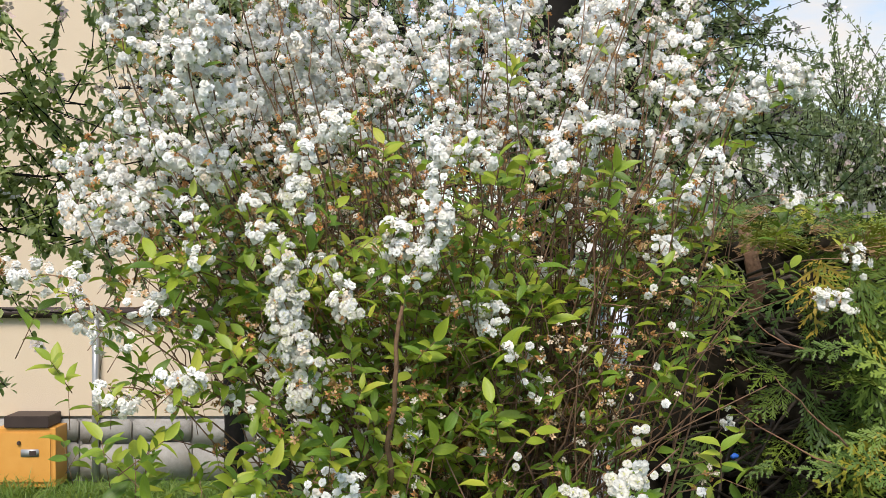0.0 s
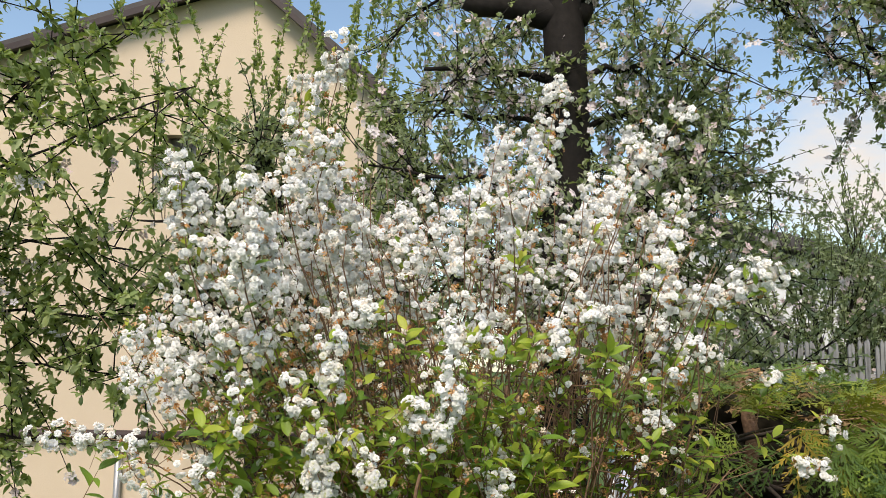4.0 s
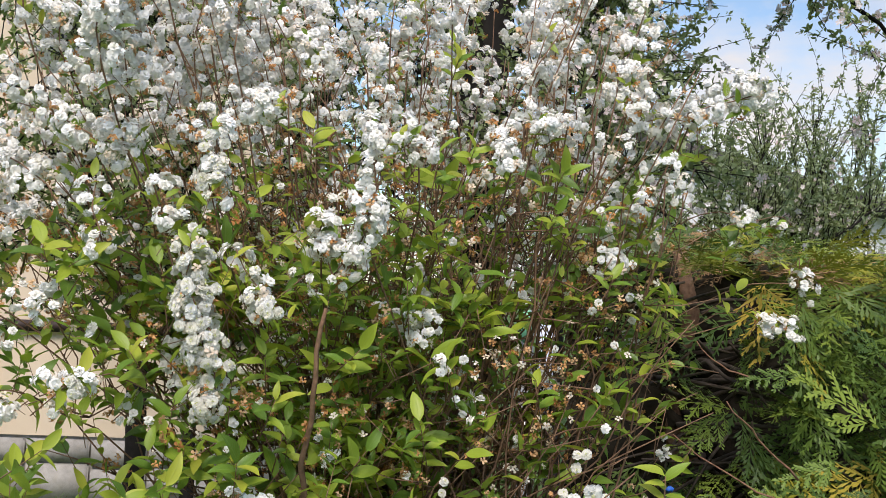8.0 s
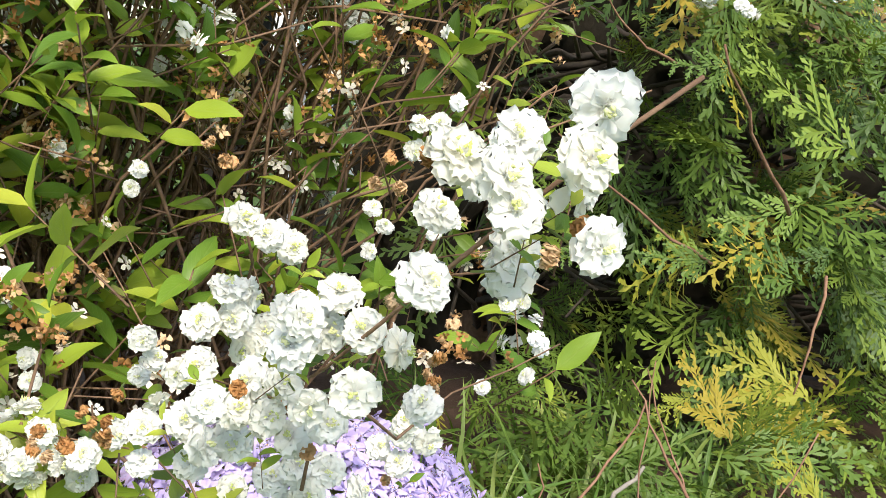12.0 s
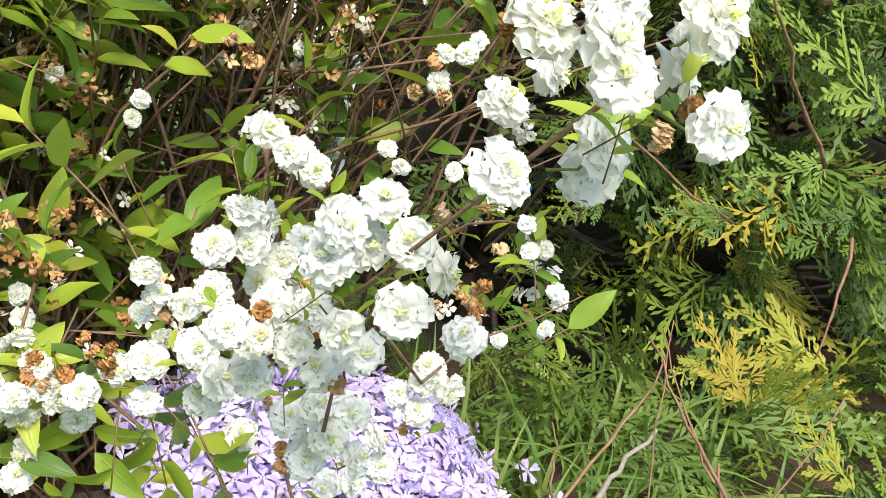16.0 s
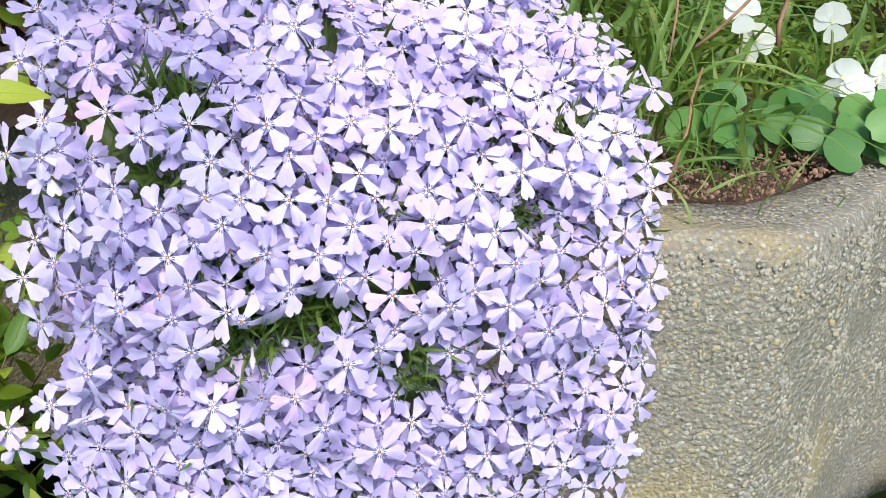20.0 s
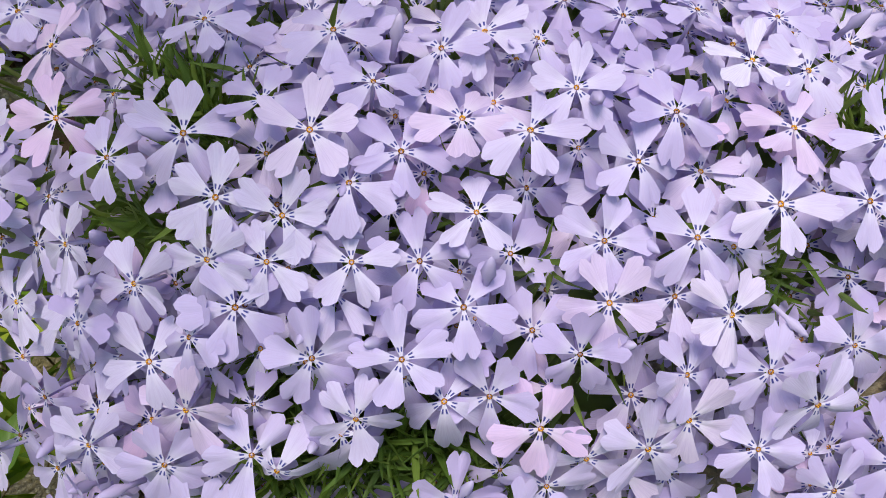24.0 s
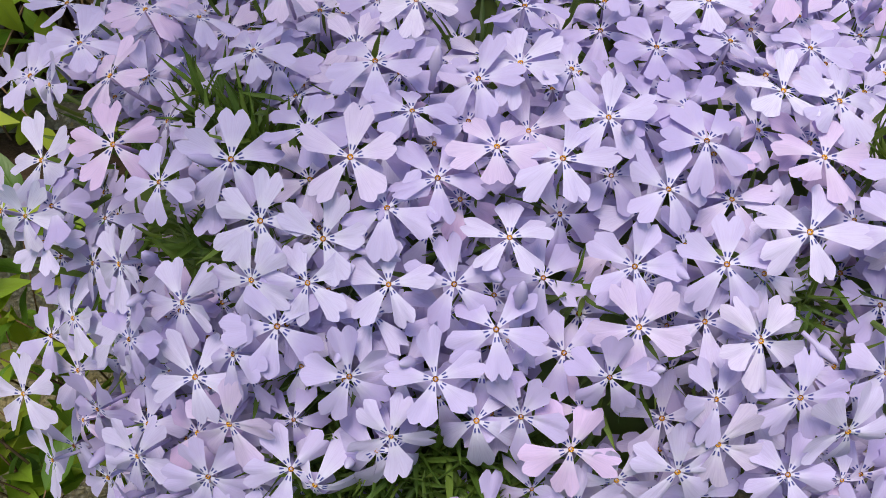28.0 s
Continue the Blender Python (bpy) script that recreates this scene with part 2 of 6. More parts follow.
def aggregate(name, a, b, c, stones=0.0):
    k = Nodes(name)
    n, fine, big = k.noise(25, 5), k.noise(420, 3), k.noise(9, 4)
    col = k.ramp(k.math('ADD', k.math('MULTIPLY', fine, 0.5), k.math('MULTIPLY', n, 0.5)), (0.3, a), (0.7, b))
    lichen = k.ramp(k.math('ADD', big, k.math('MULTIPLY', k.math('SUBTRACT', fine, 0.5), 0.25)), (0.52, (0, 0, 0)), (0.64, (1, 1, 1)))
    height = fine
    if stones:
        warp = k.n.new("ShaderNodeVectorMath")
        warp.operation = 'ADD'
        chip = k.node("ShaderNodeTexNoise", Scale=900.0, Detail=3.0, Vector=k.coord())
        shift = k.n.new("ShaderNodeVectorMath")
        shift.operation = 'SCALE'
        k.l.new(chip.outputs["Color"], shift.inputs[0])
        shift.inputs["Scale"].default_value = 0.0022
        k.l.new(k.coord(), warp.inputs[0]); k.l.new(shift.outputs[0], warp.inputs[1])
        vo = k.node("ShaderNodeTexVoronoi", Scale=stones, Randomness=1.0, Vector=warp.outputs[0])
        sep = k.node("ShaderNodeSeparateColor", Color=vo.outputs["Color"])
        grain = k.ramp(sep.outputs[0], (0.0, (0.20, 0.175, 0.15)), (0.35, (0.28, 0.25, 0.215)), (0.6, (0.36, 0.33, 0.29)), (0.8, (0.34, 0.265, 0.14)), (0.92, (0.44, 0.41, 0.37)))
        rim = k.ramp(k.math('ADD', vo.outputs["Distance"], k.math('MULTIPLY', k.math('SUBTRACT', fine, 0.5), 1.2)), (0.25, (0, 0, 0)), (0.65, (1, 1, 1)))
        col = k.mix(rim, grain, k.mix(0.35, col, (0.10, 0.085, 0.07)))
        height = k.math('SUBTRACT', k.math('MULTIPLY', fine, 0.9), vo.outputs["Distance"])
    col = k.mix(k.math('MULTIPLY', lichen, 0.5), col, c)
    k.bump(height, 0.8, 0.002 if not stones else 0.0014)
    return k.done(col, 0.9, spec=0.2)


PLASTER = plaster()
CONCRETE = aggregate("exposed_concrete", (0.19, 0.165, 0.135), (0.36, 0.32, 0.265), (0.40, 0.30, 0.13), 430.0)
PEBBLE = simple_tinted("pebble", [(0.0, (0.20, 0.175, 0.15)), (0.3, (0.29, 0.26, 0.225)), (0.65, (0.36, 0.33, 0.29)), (0.88, (0.36, 0.29, 0.16)), (1.0, (0.44, 0.41, 0.37))], 0.75, 0, 300)
STONE = aggregate("plinth_stone", (0.24, 0.23, 0.21), (0.42, 0.40, 0.37), (0.34, 0.31, 0.26))
SOIL = aggregate("soil", (0.045, 0.028, 0.02), (0.14, 0.085, 0.06), (0.085, 0.055, 0.038))
MULCH = simple_tinted("soil_crumb", [(0.0, (0.10, 0.055, 0.04)), (0.6, (0.24, 0.14, 0.10)), (1.0, (0.36, 0.23, 0.17))], 0.95, 0, 300, 0.1)
LAWN = aggregate("lawn", (0.04, 0.08, 0.02), (0.09, 0.15, 0.035), (0.12, 0.17, 0.05))


def painted(name, a, b, rough=0.5, scale=8.0, metal=0.0, spec=0.4):
    k = Nodes(name)
    n, f = k.noise(scale, 5), k.noise(scale * 25, 3)
    col = k.ramp(k.math('ADD', k.math('MULTIPLY', n, 0.8), k.math('MULTIPLY', f, 0.2)), (0.3, a), (0.7, b))
    k.bump(f, 0.15, 0.001)
    return k.done(col, k.math('ADD', k.math('MULTIPLY', n, 0.2), rough - 0.1), spec=spec, metal=metal)


ORANGE = painted("orange_sheet_metal", (0.60, 0.28, 0.055), (0.68, 0.34, 0.08), 0.45)
DARK = painted("dark_brown_paint", (0.035, 0.022, 0.02), (0.06, 0.04, 0.035), 0.5)
STEEL = painted("grey_steel", (0.35, 0.35, 0.35), (0.5, 0.5, 0.5), 0.4, metal=0.6)
ROOF = painted("dark_roof", (0.05, 0.045, 0.045), (0.10, 0.09, 0.085), 0.8, 5)
GREY_PAINT = painted("weathered_grey_paint", (0.20, 0.20, 0.20), (0.34, 0.34, 0.335), 0.7)
WHITE_PAINT = painted("white_paint", (0.66, 0.67, 0.68), (0.78, 0.79, 0.80), 0.5)
BLUE_SHEET = painted("pale_blue_film", (0.45, 0.52, 0.66), (0.66, 0.70, 0.80), 0.4)
GREEN_SHEET = painted("green_film", (0.12, 0.40, 0.24), (0.2, 0.5, 0.3), 0.4)
BLUE_PLASTIC = painted("blue_plastic", (0.02, 0.10, 0.45), (0.03, 0.14, 0.55), 0.35)
GLASSY = painted("window_glass", (0.02, 0.025, 0.03), (0.035, 0.04, 0.05), 0.12, spec=0.8)


# ---- mesh helpers ----
rng = np.random.default_rng(7)


class Shape:
    """Vertices, faces, a place on the piece (u, v) for each vertex, and a material slot for each face."""
    def __init__(self):
        self.v, self.f, self.uv, self.mi = [], [], [], []

    def add(self, verts, faces, uvs=None, slot=0):
        o = len(self.v)
        self.v += [tuple(map(float, p)) for p in verts]
        self.f += [tuple(i + o for i in q) for q in faces]
        self.uv += list(uvs) if uvs is not None else [(0.5, 0.5)] * len(verts)
        self.mi += [slot] * len(faces)
        return self


def mesh_of(name, shape, mats, places=None, tints=None, smooth=True):
    """One mesh of the shape, laid at all the places (n x 4 x 4)."""
    v, uv, mi = np.array(shape.v, float), np.array(shape.uv, float), np.array(shape.mi, int)
    n = len(v)
    tot = np.array([len(q) for q in shape.f])
    loops = np.array([i for q in shape.f for i in q])
    k = 1
    tint = np.zeros(n)
    if places is not None:
        places = np.asarray(places, float)
        k = len(places)
        v = (np.einsum('kij,nj->kni', places[:, :3, :3], v) + places[:, None, :3, 3]).reshape(-1, 3)
        loops = (loops[None, :] + n * np.arange(k)[:, None]).ravel()
        tot, mi, uv = np.tile(tot, k), np.tile(mi, k), np.tile(uv, (k, 1))
        tint = np.repeat(rng.random(k) if tints is None else tints, n)
    me = bpy.data.meshes.new(name)
    me.vertices.add(len(v)); me.vertices.foreach_set("co", v.ravel())
    me.loops.add(len(loops)); me.loops.foreach_set("vertex_index", loops)
    me.polygons.add(len(tot))
    me.polygons.foreach_set("loop_start", np.concatenate(([0], np.cumsum(tot)[:-1])))
    me.polygons.foreach_set("loop_total", tot)
    me.polygons.foreach_set("material_index", mi)
    me.polygons.foreach_set("use_smooth", np.full(len(tot), smooth))
    me.uv_layers.new(name="uv").data.foreach_set("uv", uv[loops].ravel())
    me.attributes.new("tint", 'FLOAT', 'POINT').data.foreach_set("value", tint)
    for m in mats:
        me.materials.append(m)
    me.update(calc_edges=True)
    me.validate()
    return me


def thing(name, label, category, at=(0, 0, 0), group="", kind=""):
    ob = tagged(new(name), label, category, group, kind)
    ob.location = at
    return ob


def under(ob, parent, label="", kind=""):
    ob.parent = parent
    ob.matrix_parent_inverse = Matrix.Translation(-parent.location) if parent.parent is None else Matrix()
    return tagged(ob, label, kind=kind)


def part(name, me, parent, label="", kind=""):
    """A mesh in world places, as a part of its thing."""
    ob = new(name, me)
    ob.parent = parent
    root = parent
    off = Vector(root.location)
    while root.parent is not None:
        root = root.parent
        off += root.location
    ob.location = -off
    return tagged(ob, label, kind=kind)


def piece(name, me, parent, m, label=""):
    """An object on a shared mesh at the world pose m, as a part of its thing."""
    ob = new(name, me)
    ob.parent = parent
    ob.matrix_basis = Matrix.Translation(-Vector(parent.location)) @ m
    return tagged(ob, label)


def frames_of(points, normals, sizes, spins=None):
    """Poses that stand on points with local z along the normals."""
    p, n = np.asarray(points, float), np.asarray(normals, float)
    n = n / np.linalg.norm(n, axis=1, keepdims=True)
    a = np.where(np.abs(n[:, 2:3]) < 0.9, np.array([[0, 0, 1.0]]), np.array([[1.0, 0, 0]]))
    x = np.cross(a, n); x /= np.linalg.norm(x, axis=1, keepdims=True)
    y = np.cross(n, x)
    s = rng.random(len(p)) * 2 * np.pi if spins is None else np.asarray(spins, float)
    c, d = np.cos(s)[:, None], np.sin(s)[:, None]
    out = np.zeros((len(p), 4, 4))
    k = np.asarray(sizes, float).reshape(-1, 1) * np.ones((len(p), 1))
    out[:, :3, 0], out[:, :3, 1], out[:, :3, 2] = (x * c + y * d) * k, (y * c - x * d) * k, n * k
    out[:, :3, 3], out[:, 3, 3] = p, 1
    return out


def along(points, ways, ups, sizes):
    """Poses whose local x runs along ways and whose z is near ups."""
    p, x, u = (np.asarray(q, float) for q in (points, ways, ups))
    x = x / np.linalg.norm(x, axis=1, keepdims=True)
    y = np.cross(u, x); y /= np.maximum(np.linalg.norm(y, axis=1, keepdims=True), 1e-6)
    z = np.cross(x, y)
    k = np.asarray(sizes, float).reshape(-1, 1) * np.ones((len(p), 1))
    out = np.zeros((len(p), 4, 4))
    out[:, :3, 0], out[:, :3, 1], out[:, :3, 2] = x * k, y * k, z * k
    out[:, :3, 3], out[:, 3, 3] = p, 1
    return out


def tube(shape, pts, r0, r1, sides=5, slot=0):
    """A tapering tube along a line of points."""
    pts = np.asarray(pts, float)
    d = np.gradient(pts, axis=0)
    d /= np.maximum(np.linalg.norm(d, axis=1, keepdims=True), 1e-9)
    a = np.array([0.31, 0.9, 0.2])
    x = np.cross(d, a); x /= np.maximum(np.linalg.norm(x, axis=1, keepdims=True), 1e-9)
    y = np.cross(d, x)
    m = len(pts)
    r = np.linspace(r0, r1, m)
    ang = np.arange(sides) * 2 * np.pi / sides
    ring = pts[:, None] + r[:, None, None] * (x[:, None] * np.cos(ang)[None, :, None] + y[:, None] * np.sin(ang)[None, :, None])
    f = [(i * sides + j, i * sides + (j + 1) % sides, (i + 1) * sides + (j + 1) % sides, (i + 1) * sides + j) for i in range(m - 1) for j in range(sides)]
    f += [tuple(range(sides))[::-1], tuple((m - 1) * sides + j for j in range(sides))]
    shape.add(ring.reshape(-1, 3), f, None, slot)


def bezier(a, b, c, n=8):
    t = np.linspace(0, 1, n)[:, None]
    a, b, c = np.asarray(a, float), np.asarray(b, float), np.asarray(c, float)
    return (1 - t) ** 2 * a + 2 * t * (1 - t) * b + t * t * c


def wobble(pts, amount):
    pts = np.array(pts, float)
    k = rng.normal(0, amount, pts.shape)
    k[0] = 0
    return pts + k


def box(shape, lo, hi, bevel=0.0, slot=0):
    bm = bmesh.new()
    bmesh.ops.create_cube(bm, size=1)
    for v in bm.verts:
        v.co = Vector([lo[i] + (v.co[i] + 0.5) * (hi[i] - lo[i]) for i in range(3)])
    if bevel:
        bmesh.ops.bevel(bm, geom=bm.edges[:], offset=bevel, segments=2, affect='EDGES')
    bm.verts.index_update()
    shape.add([v.co for v in bm.verts], [[v.index for v in q.verts] for q in bm.faces], None, slot)
    bm.free()
    return shape


# ---- shapes of flowers and leaves ----
def phlox_flower(seed, limp=0.0, fine=True):
    """Five wedge petals with two rounded lobes each, round a hollow throat; radius 1."""
    r = np.random.default_rng(seed)
    s = Shape()
    steps = (0.0, 0.16, 0.34, 0.54, 0.72, 0.87, 1.0) if fine else (0.0, 0.3, 0.68, 1.0)
    cols = (-1, -0.8, -0.5, -0.22, 0, 0.22, 0.5, 0.8, 1) if fine else (-1, -0.5, 0, 0.5, 1)
    m = len(cols)
    cup = r.normal(0.02, 0.10)
    for k in range(5):
        a = 2 * np.pi * k / 5 + r.normal(0, 0.08)
        bend, curl, twist, wide = r.normal(-0.13, 0.19) - limp, r.normal(0.12, 0.20), r.normal(0, 0.26), r.uniform(0.90, 1.14)
        notch, lop, size, ph = r.uniform(0.09, 0.22), r.normal(0, 0.04), r.uniform(0.90, 1.06), r.uniform(0, 6.28)
        vs, uvs = [], []
        for st in steps:
            hw = (0.028 + 0.262 * st ** 1.12) * wide
            for c in cols:
                end = size * (1 - notch * math.exp(-(c / 0.21) ** 2) - 0.25 * abs(c) ** 3.4 + lop * c)
                q = 0.05 + (end - 0.05) * st
                y = c * hw
                z = 0.05 * (1 - math.exp(-q * 6)) + (bend + cup) * q * q - curl * abs(c) ** 2.2 * hw + twist * y * q - 0.022 * q * math.exp(-(c / 0.25) ** 2)
                z += 0.022 * q * math.sin(ph + 4.2 * c + 5 * q) + r.normal(0, 0.003)
                vs.append((q * math.cos(a) - y * math.sin(a), q * math.sin(a) + y * math.cos(a), z))
                uvs.append((q, 0.5 + 0.5 * c))
        s.add(vs, [(i * m + j, (i + 1) * m + j, (i + 1) * m + j + 1, i * m + j + 1) for i in range(len(steps) - 1) for j in range(m - 1)], uvs)
    ring = [(0.062 * math.cos(b), 0.062 * math.sin(b), 0.028) for b in np.arange(8) * math.pi / 4]
    s.add(ring + [(0, 0, -0.03)], [(i, (i + 1) % 8, 8) for i in range(8)], None, 1)
    for b in np.arange(4) * 1.7 + r.uniform(0, 6):
        x, y, w = 0.034 * math.cos(b), 0.034 * math.sin(b), 0.017
        s.add([(x - w, y, 0.04), (x, y - w, 0.035), (x + w, y, 0.04), (x, y + w, 0.035), (x, y, 0.07)], [(0, 1, 4), (1, 2, 4), (2, 3, 4), (3, 0, 4)], None, 2)
    tube(s, [(0, 0, 0.0), (0, 0, -0.5), (0.04, 0, -0.95)], 0.055, 0.045, 5, 0)
    return s


def double_flower(seed, fine=True, wither=0.0):
    """A ragged double flower of notched, ruffled petals in several whorls; radius 1."""
    r = np.random.default_rng(seed)
    s = Shape()
    if fine:
        layers = [(8, 1.0, -8), (8, 0.94, 6), (7, 0.80, 22), (6, 0.60, 38), (4, 0.36, 52)]
        rows, half, cols = [0.1, 0.40, 0.74, 0.93, 1.0], [0.08, 0.24, 0.37, 0.34, 0.20], (-1, -0.4, 0.4, 1)
    else:
        layers = [(9, 1.0, -14), (8, 0.97, 18), (6, 0.84, 46), (3, 0.72, 72)] if wither == 0 else [(5, 1.0, 0), (4, 0.7, 45)]
        rows, half, cols = [0.3, 0.80, 1.0], [0.16, 0.31, 0.20], (-1, 1)
    squash = r.normal(0, 0.06)
    for n, size, tilt in layers:
        off = r.random() * 6
        for k in range(n):
            a = 2 * np.pi * k / n + off + r.normal(0, 0.13)
            t = radians(tilt + r.normal(0, 9 if fine else 6))
            L = size * r.uniform(0.86, 1.08) * (1 + squash * math.cos(a))
            ph, cup, roll = r.uniform(0, 6.28), r.normal(0.10, 0.10), r.normal(-0.16, 0.09)
            vs = []
            for i, (q, hw) in enumerate(zip(rows, half)):
                for c in cols:
                    qq = q
                    if i == len(rows) - 1:
                        qq += r.normal(0, 0.045) - (0.10 * c * c if fine else 0) - (0.06 if abs(c) < 0.5 and r.random() < 0.5 else 0)
                    y = c * hw * size * 1.05
                    up = cup * c * c * L + roll * qq * qq * L + 0.05 * qq * math.sin(ph + 3 * c) + r.normal(0, 0.012 + 0.12 * wither)
                    rad, z = qq * L * math.cos(t) - up * math.sin(t), qq * L * math.sin(t) + up * math.cos(t)
                    vs.append((rad * math.cos(a) - y * math.sin(a), rad * math.sin(a) + y * math.cos(a), z))
            m = len(cols)
            s.add(vs, [(i * m + j, (i + 1) * m + j, (i + 1) * m + j + 1, i * m + j + 1) for i in range(len(rows) - 1) for j in range(m - 1)])
    if fine:
        for k in range(9):
            x, y = r.normal(0, 0.13, 2)
            z, w = 0.32 + r.uniform(0, 0.16), 0.07
            s.add([(x - w, y, z), (x, y - w, z), (x + w, y, z), (x, y + w, z), (x + r.normal(0, .05), y + r.normal(0, .05), z + 0.2)], [(0, 1, 4), (1, 2, 4), (2, 3, 4), (3, 0, 4)], None, 1)
    return s


def leaf(seed, width=0.36, fold=0.22, droop=0.35, rows=7, tip=1.0):
    """A pointed leaf of length 1 along x, folded on its midrib."""
    r = np.random.default_rng(seed)
    s = Shape()
    vs, uvs = [], []
    lean, wave = r.normal(0, 0.08), r.uniform(0, 6)
    for i in range(rows):
        q = i / (rows - 1)
        w = width * 0.5 * (math.sin(math.pi * min(1, q ** 0.8)) ** 0.8 if 0 < q < 1 else 0.03)
        z = 0.12 * q - droop * q * q
        for c in (-1, 0, 1):
            vs.append((q, c * w + lean * q * q, z + (fold * abs(c) * w * 2) + 0.02 * math.sin(wave + 9 * q) * abs(c)))
            uvs.append((q, 0.5 + 0.5 * c))
    s.add(vs, [(i * 3 + j, (i + 1) * 3 + j, (i + 1) * 3 + j + 1, i * 3 + j + 1) for i in range(rows - 1) for j in range(2)], uvs)
    return s


def small_leaf():
    s = Shape()
    s.add([(0, 0, 0), (0.28, 0.21, 0.07), (0.68, 0.22, 0.05), (1, 0, -0.12), (0.68, -0.22, 0.05), (0.28, -0.21, 0.07), (0.3, 0, 0.0), (0.68, 0, -0.03)],
          [(0, 6, 1), (1, 6, 7, 2), (2, 7, 3), (3, 7, 4), (4, 7, 6, 5), (5, 6, 0)],
          [(0, .5), (.28, .95), (.68, .95), (1, .5), (.68, .05), (.28, .05), (.3, .5), (.68, .5)])
    return s


def thuja_spray(seed, wide=1.0):
    """A flat fan of scale-leaved twigs, forked at sharp angles, 1 long along x."""
    r = np.random.default_rng(seed)
    s = Shape()

    def strip(a, b, w):
        d = b - a
        n = np.array([-d[1], d[0], r.normal(0, 0.35) * abs(d[0])]); n /= max(np.linalg.norm(n), 1e-6)
        m = a + d * 0.62
        s.add([a, m + n * w, b, m - n * w], [(0, 3, 2, 1)])
    bend = r.normal(0, 0.16)

    def axis(q):
        return np.array([q, bend * q * q, -0.30 * q * q])
    k = 11
    for i in range(k):
        strip(axis(i / k), axis((i + 1.3) / k), 0.015 * wide)
        q = (i + 0.5) / k
        side = 1 if i % 2 else -1
        L = (0.12 + 0.40 * (1 - q) ** 0.8 * min(1, 0.45 + 2.2 * q)) * r.uniform(0.75, 1.15)
        a = radians(r.uniform(30, 44)) * side
        o = axis(q)
        way = np.array([math.cos(a), math.sin(a), r.normal(-0.16, 0.14)])
        strip(o, o + way * L, 0.0135 * wide)
        m = max(2, int(L / 0.062))
        for j in range(m):
            qq = (j + 0.5) / m
            for sd in (1, -1):
                b = a + sd * radians(r.uniform(26, 38))
                l2 = L * 0.46 * (1 - 0.62 * qq) * r.uniform(0.7, 1.2)
                f = o + way * L * (qq + 0.04 * sd)
                strip(f, f + np.array([math.cos(b), math.sin(b), r.normal(-0.12, 0.14)]) * l2, 0.0125 * wide)
    return s


def blade(seed):
    r = np.random.default_rng(seed)
    s = Shape()
    bend, lean = r.uniform(0.5, 1.8), r.normal(0, 0.2)
    vs, uvs = [], []
    for i in range(7):
        q = i / 6
        w = 0.022 * (1 - q ** 2.5) + 0.001
        x, z = bend * q * q * 0.8, q - bend * 0.45 * q ** 3
        for c in (-1, 0, 1):
            vs.append((x, c * w + lean * q, z + (0.4 * w * abs(c))))
            uvs.append((q, 0.5 + 0.5 * c))
    s.add(vs, [(i * 3 + j, (i + 1) * 3 + j, (i + 1) * 3 + j + 1, i * 3 + j + 1) for i in range(6) for j in range(2)], uvs)
    return s


def small_blossom():
    s = Shape()
    for k in range(5):
        a = 2 * math.pi * k / 5
        c, d = math.cos(a), math.sin(a)
        s.add([(x * c - y * d, x * d + y * c, z) for x, y, z in ((0.05, 0, 0), (0.6, 0.36, 0.15), (1, 0, 0.2), (0.6, -0.36, 0.15))], [(0, 1, 2), (0, 2, 3)])
    return s


# ---- ground and raised bed ----
def sheet(name, fn, nx, ny, mats, label, kind="structure", category=""):
    s = Shape()
    vs = [fn(i / nx, j / ny) for j in range(ny + 1) for i in range(nx + 1)]
    s.add(vs, [(j * (nx + 1) + i, j * (nx + 1) + i + 1, (j + 1) * (nx + 1) + i + 1, (j + 1) * (nx + 1) + i) for j in range(ny) for i in range(nx)])
    return tagged(new(name, mesh_of(name, s, mats)), label, category, kind=kind)


def lawn_place(u, v):
    a, b = u * 2 - 1, v * 2 - 1
    x, y = 400 * a * abs(a) ** 2, 400 * b * abs(b) ** 2
    return x, y, -0.01 + 0.012 * noise.noise((x * 0.9, y * 0.9, 0))


sheet("ground", lawn_place, 90, 90, [LAWN], "green lawn and rough ground around the house", category="ground")


def bed_place(u, v):
    x = -1.5 + 4.3 * u
    y = np.interp(x, [0.12, 0.125, 0.4, 0.47, 0.53, 0.62, 0.75, 2.8], [1.085, 0.955, 0.952, 0.97, 1.01, 1.05, 1.09, 1.45]) + 1.5 * v
    z = 0.921 + 0.008 * noise.noise((x * 9, y * 9, 0)) + 0.005 * noise.noise((x * 50, y * 50, 3))
    far = max(0, (y - 1.95) / 0.5)
    z -= 0.95 * min(1, far) ** 1.3
    return x, y, z


def bed_skirt(u, v):
    # the earth bank that closes the bed's two ends and its back
    a = u * 3
    if a < 1:
        x, y, z = bed_place(0, a)
    elif a < 2:
        x, y, z = bed_place(a - 1, 1)
    else:
        x, y, z = bed_place(1, 3 - a)
    return x + (x - 0.65) * 0.06 * (1 - v) * (1 if a < 1 or a > 2 else 0), y, max(-0.02, z) * v - 0.02 * (1 - v)


sheet("bed_bank", bed_skirt, 90, 6, [SOIL], "brown earth bank at the ends of the bed", category="soil")
sheet("bed_soil", bed_place, 150, 60, [SOIL], "reddish brown crumbly soil of the raised bed", category="soil")


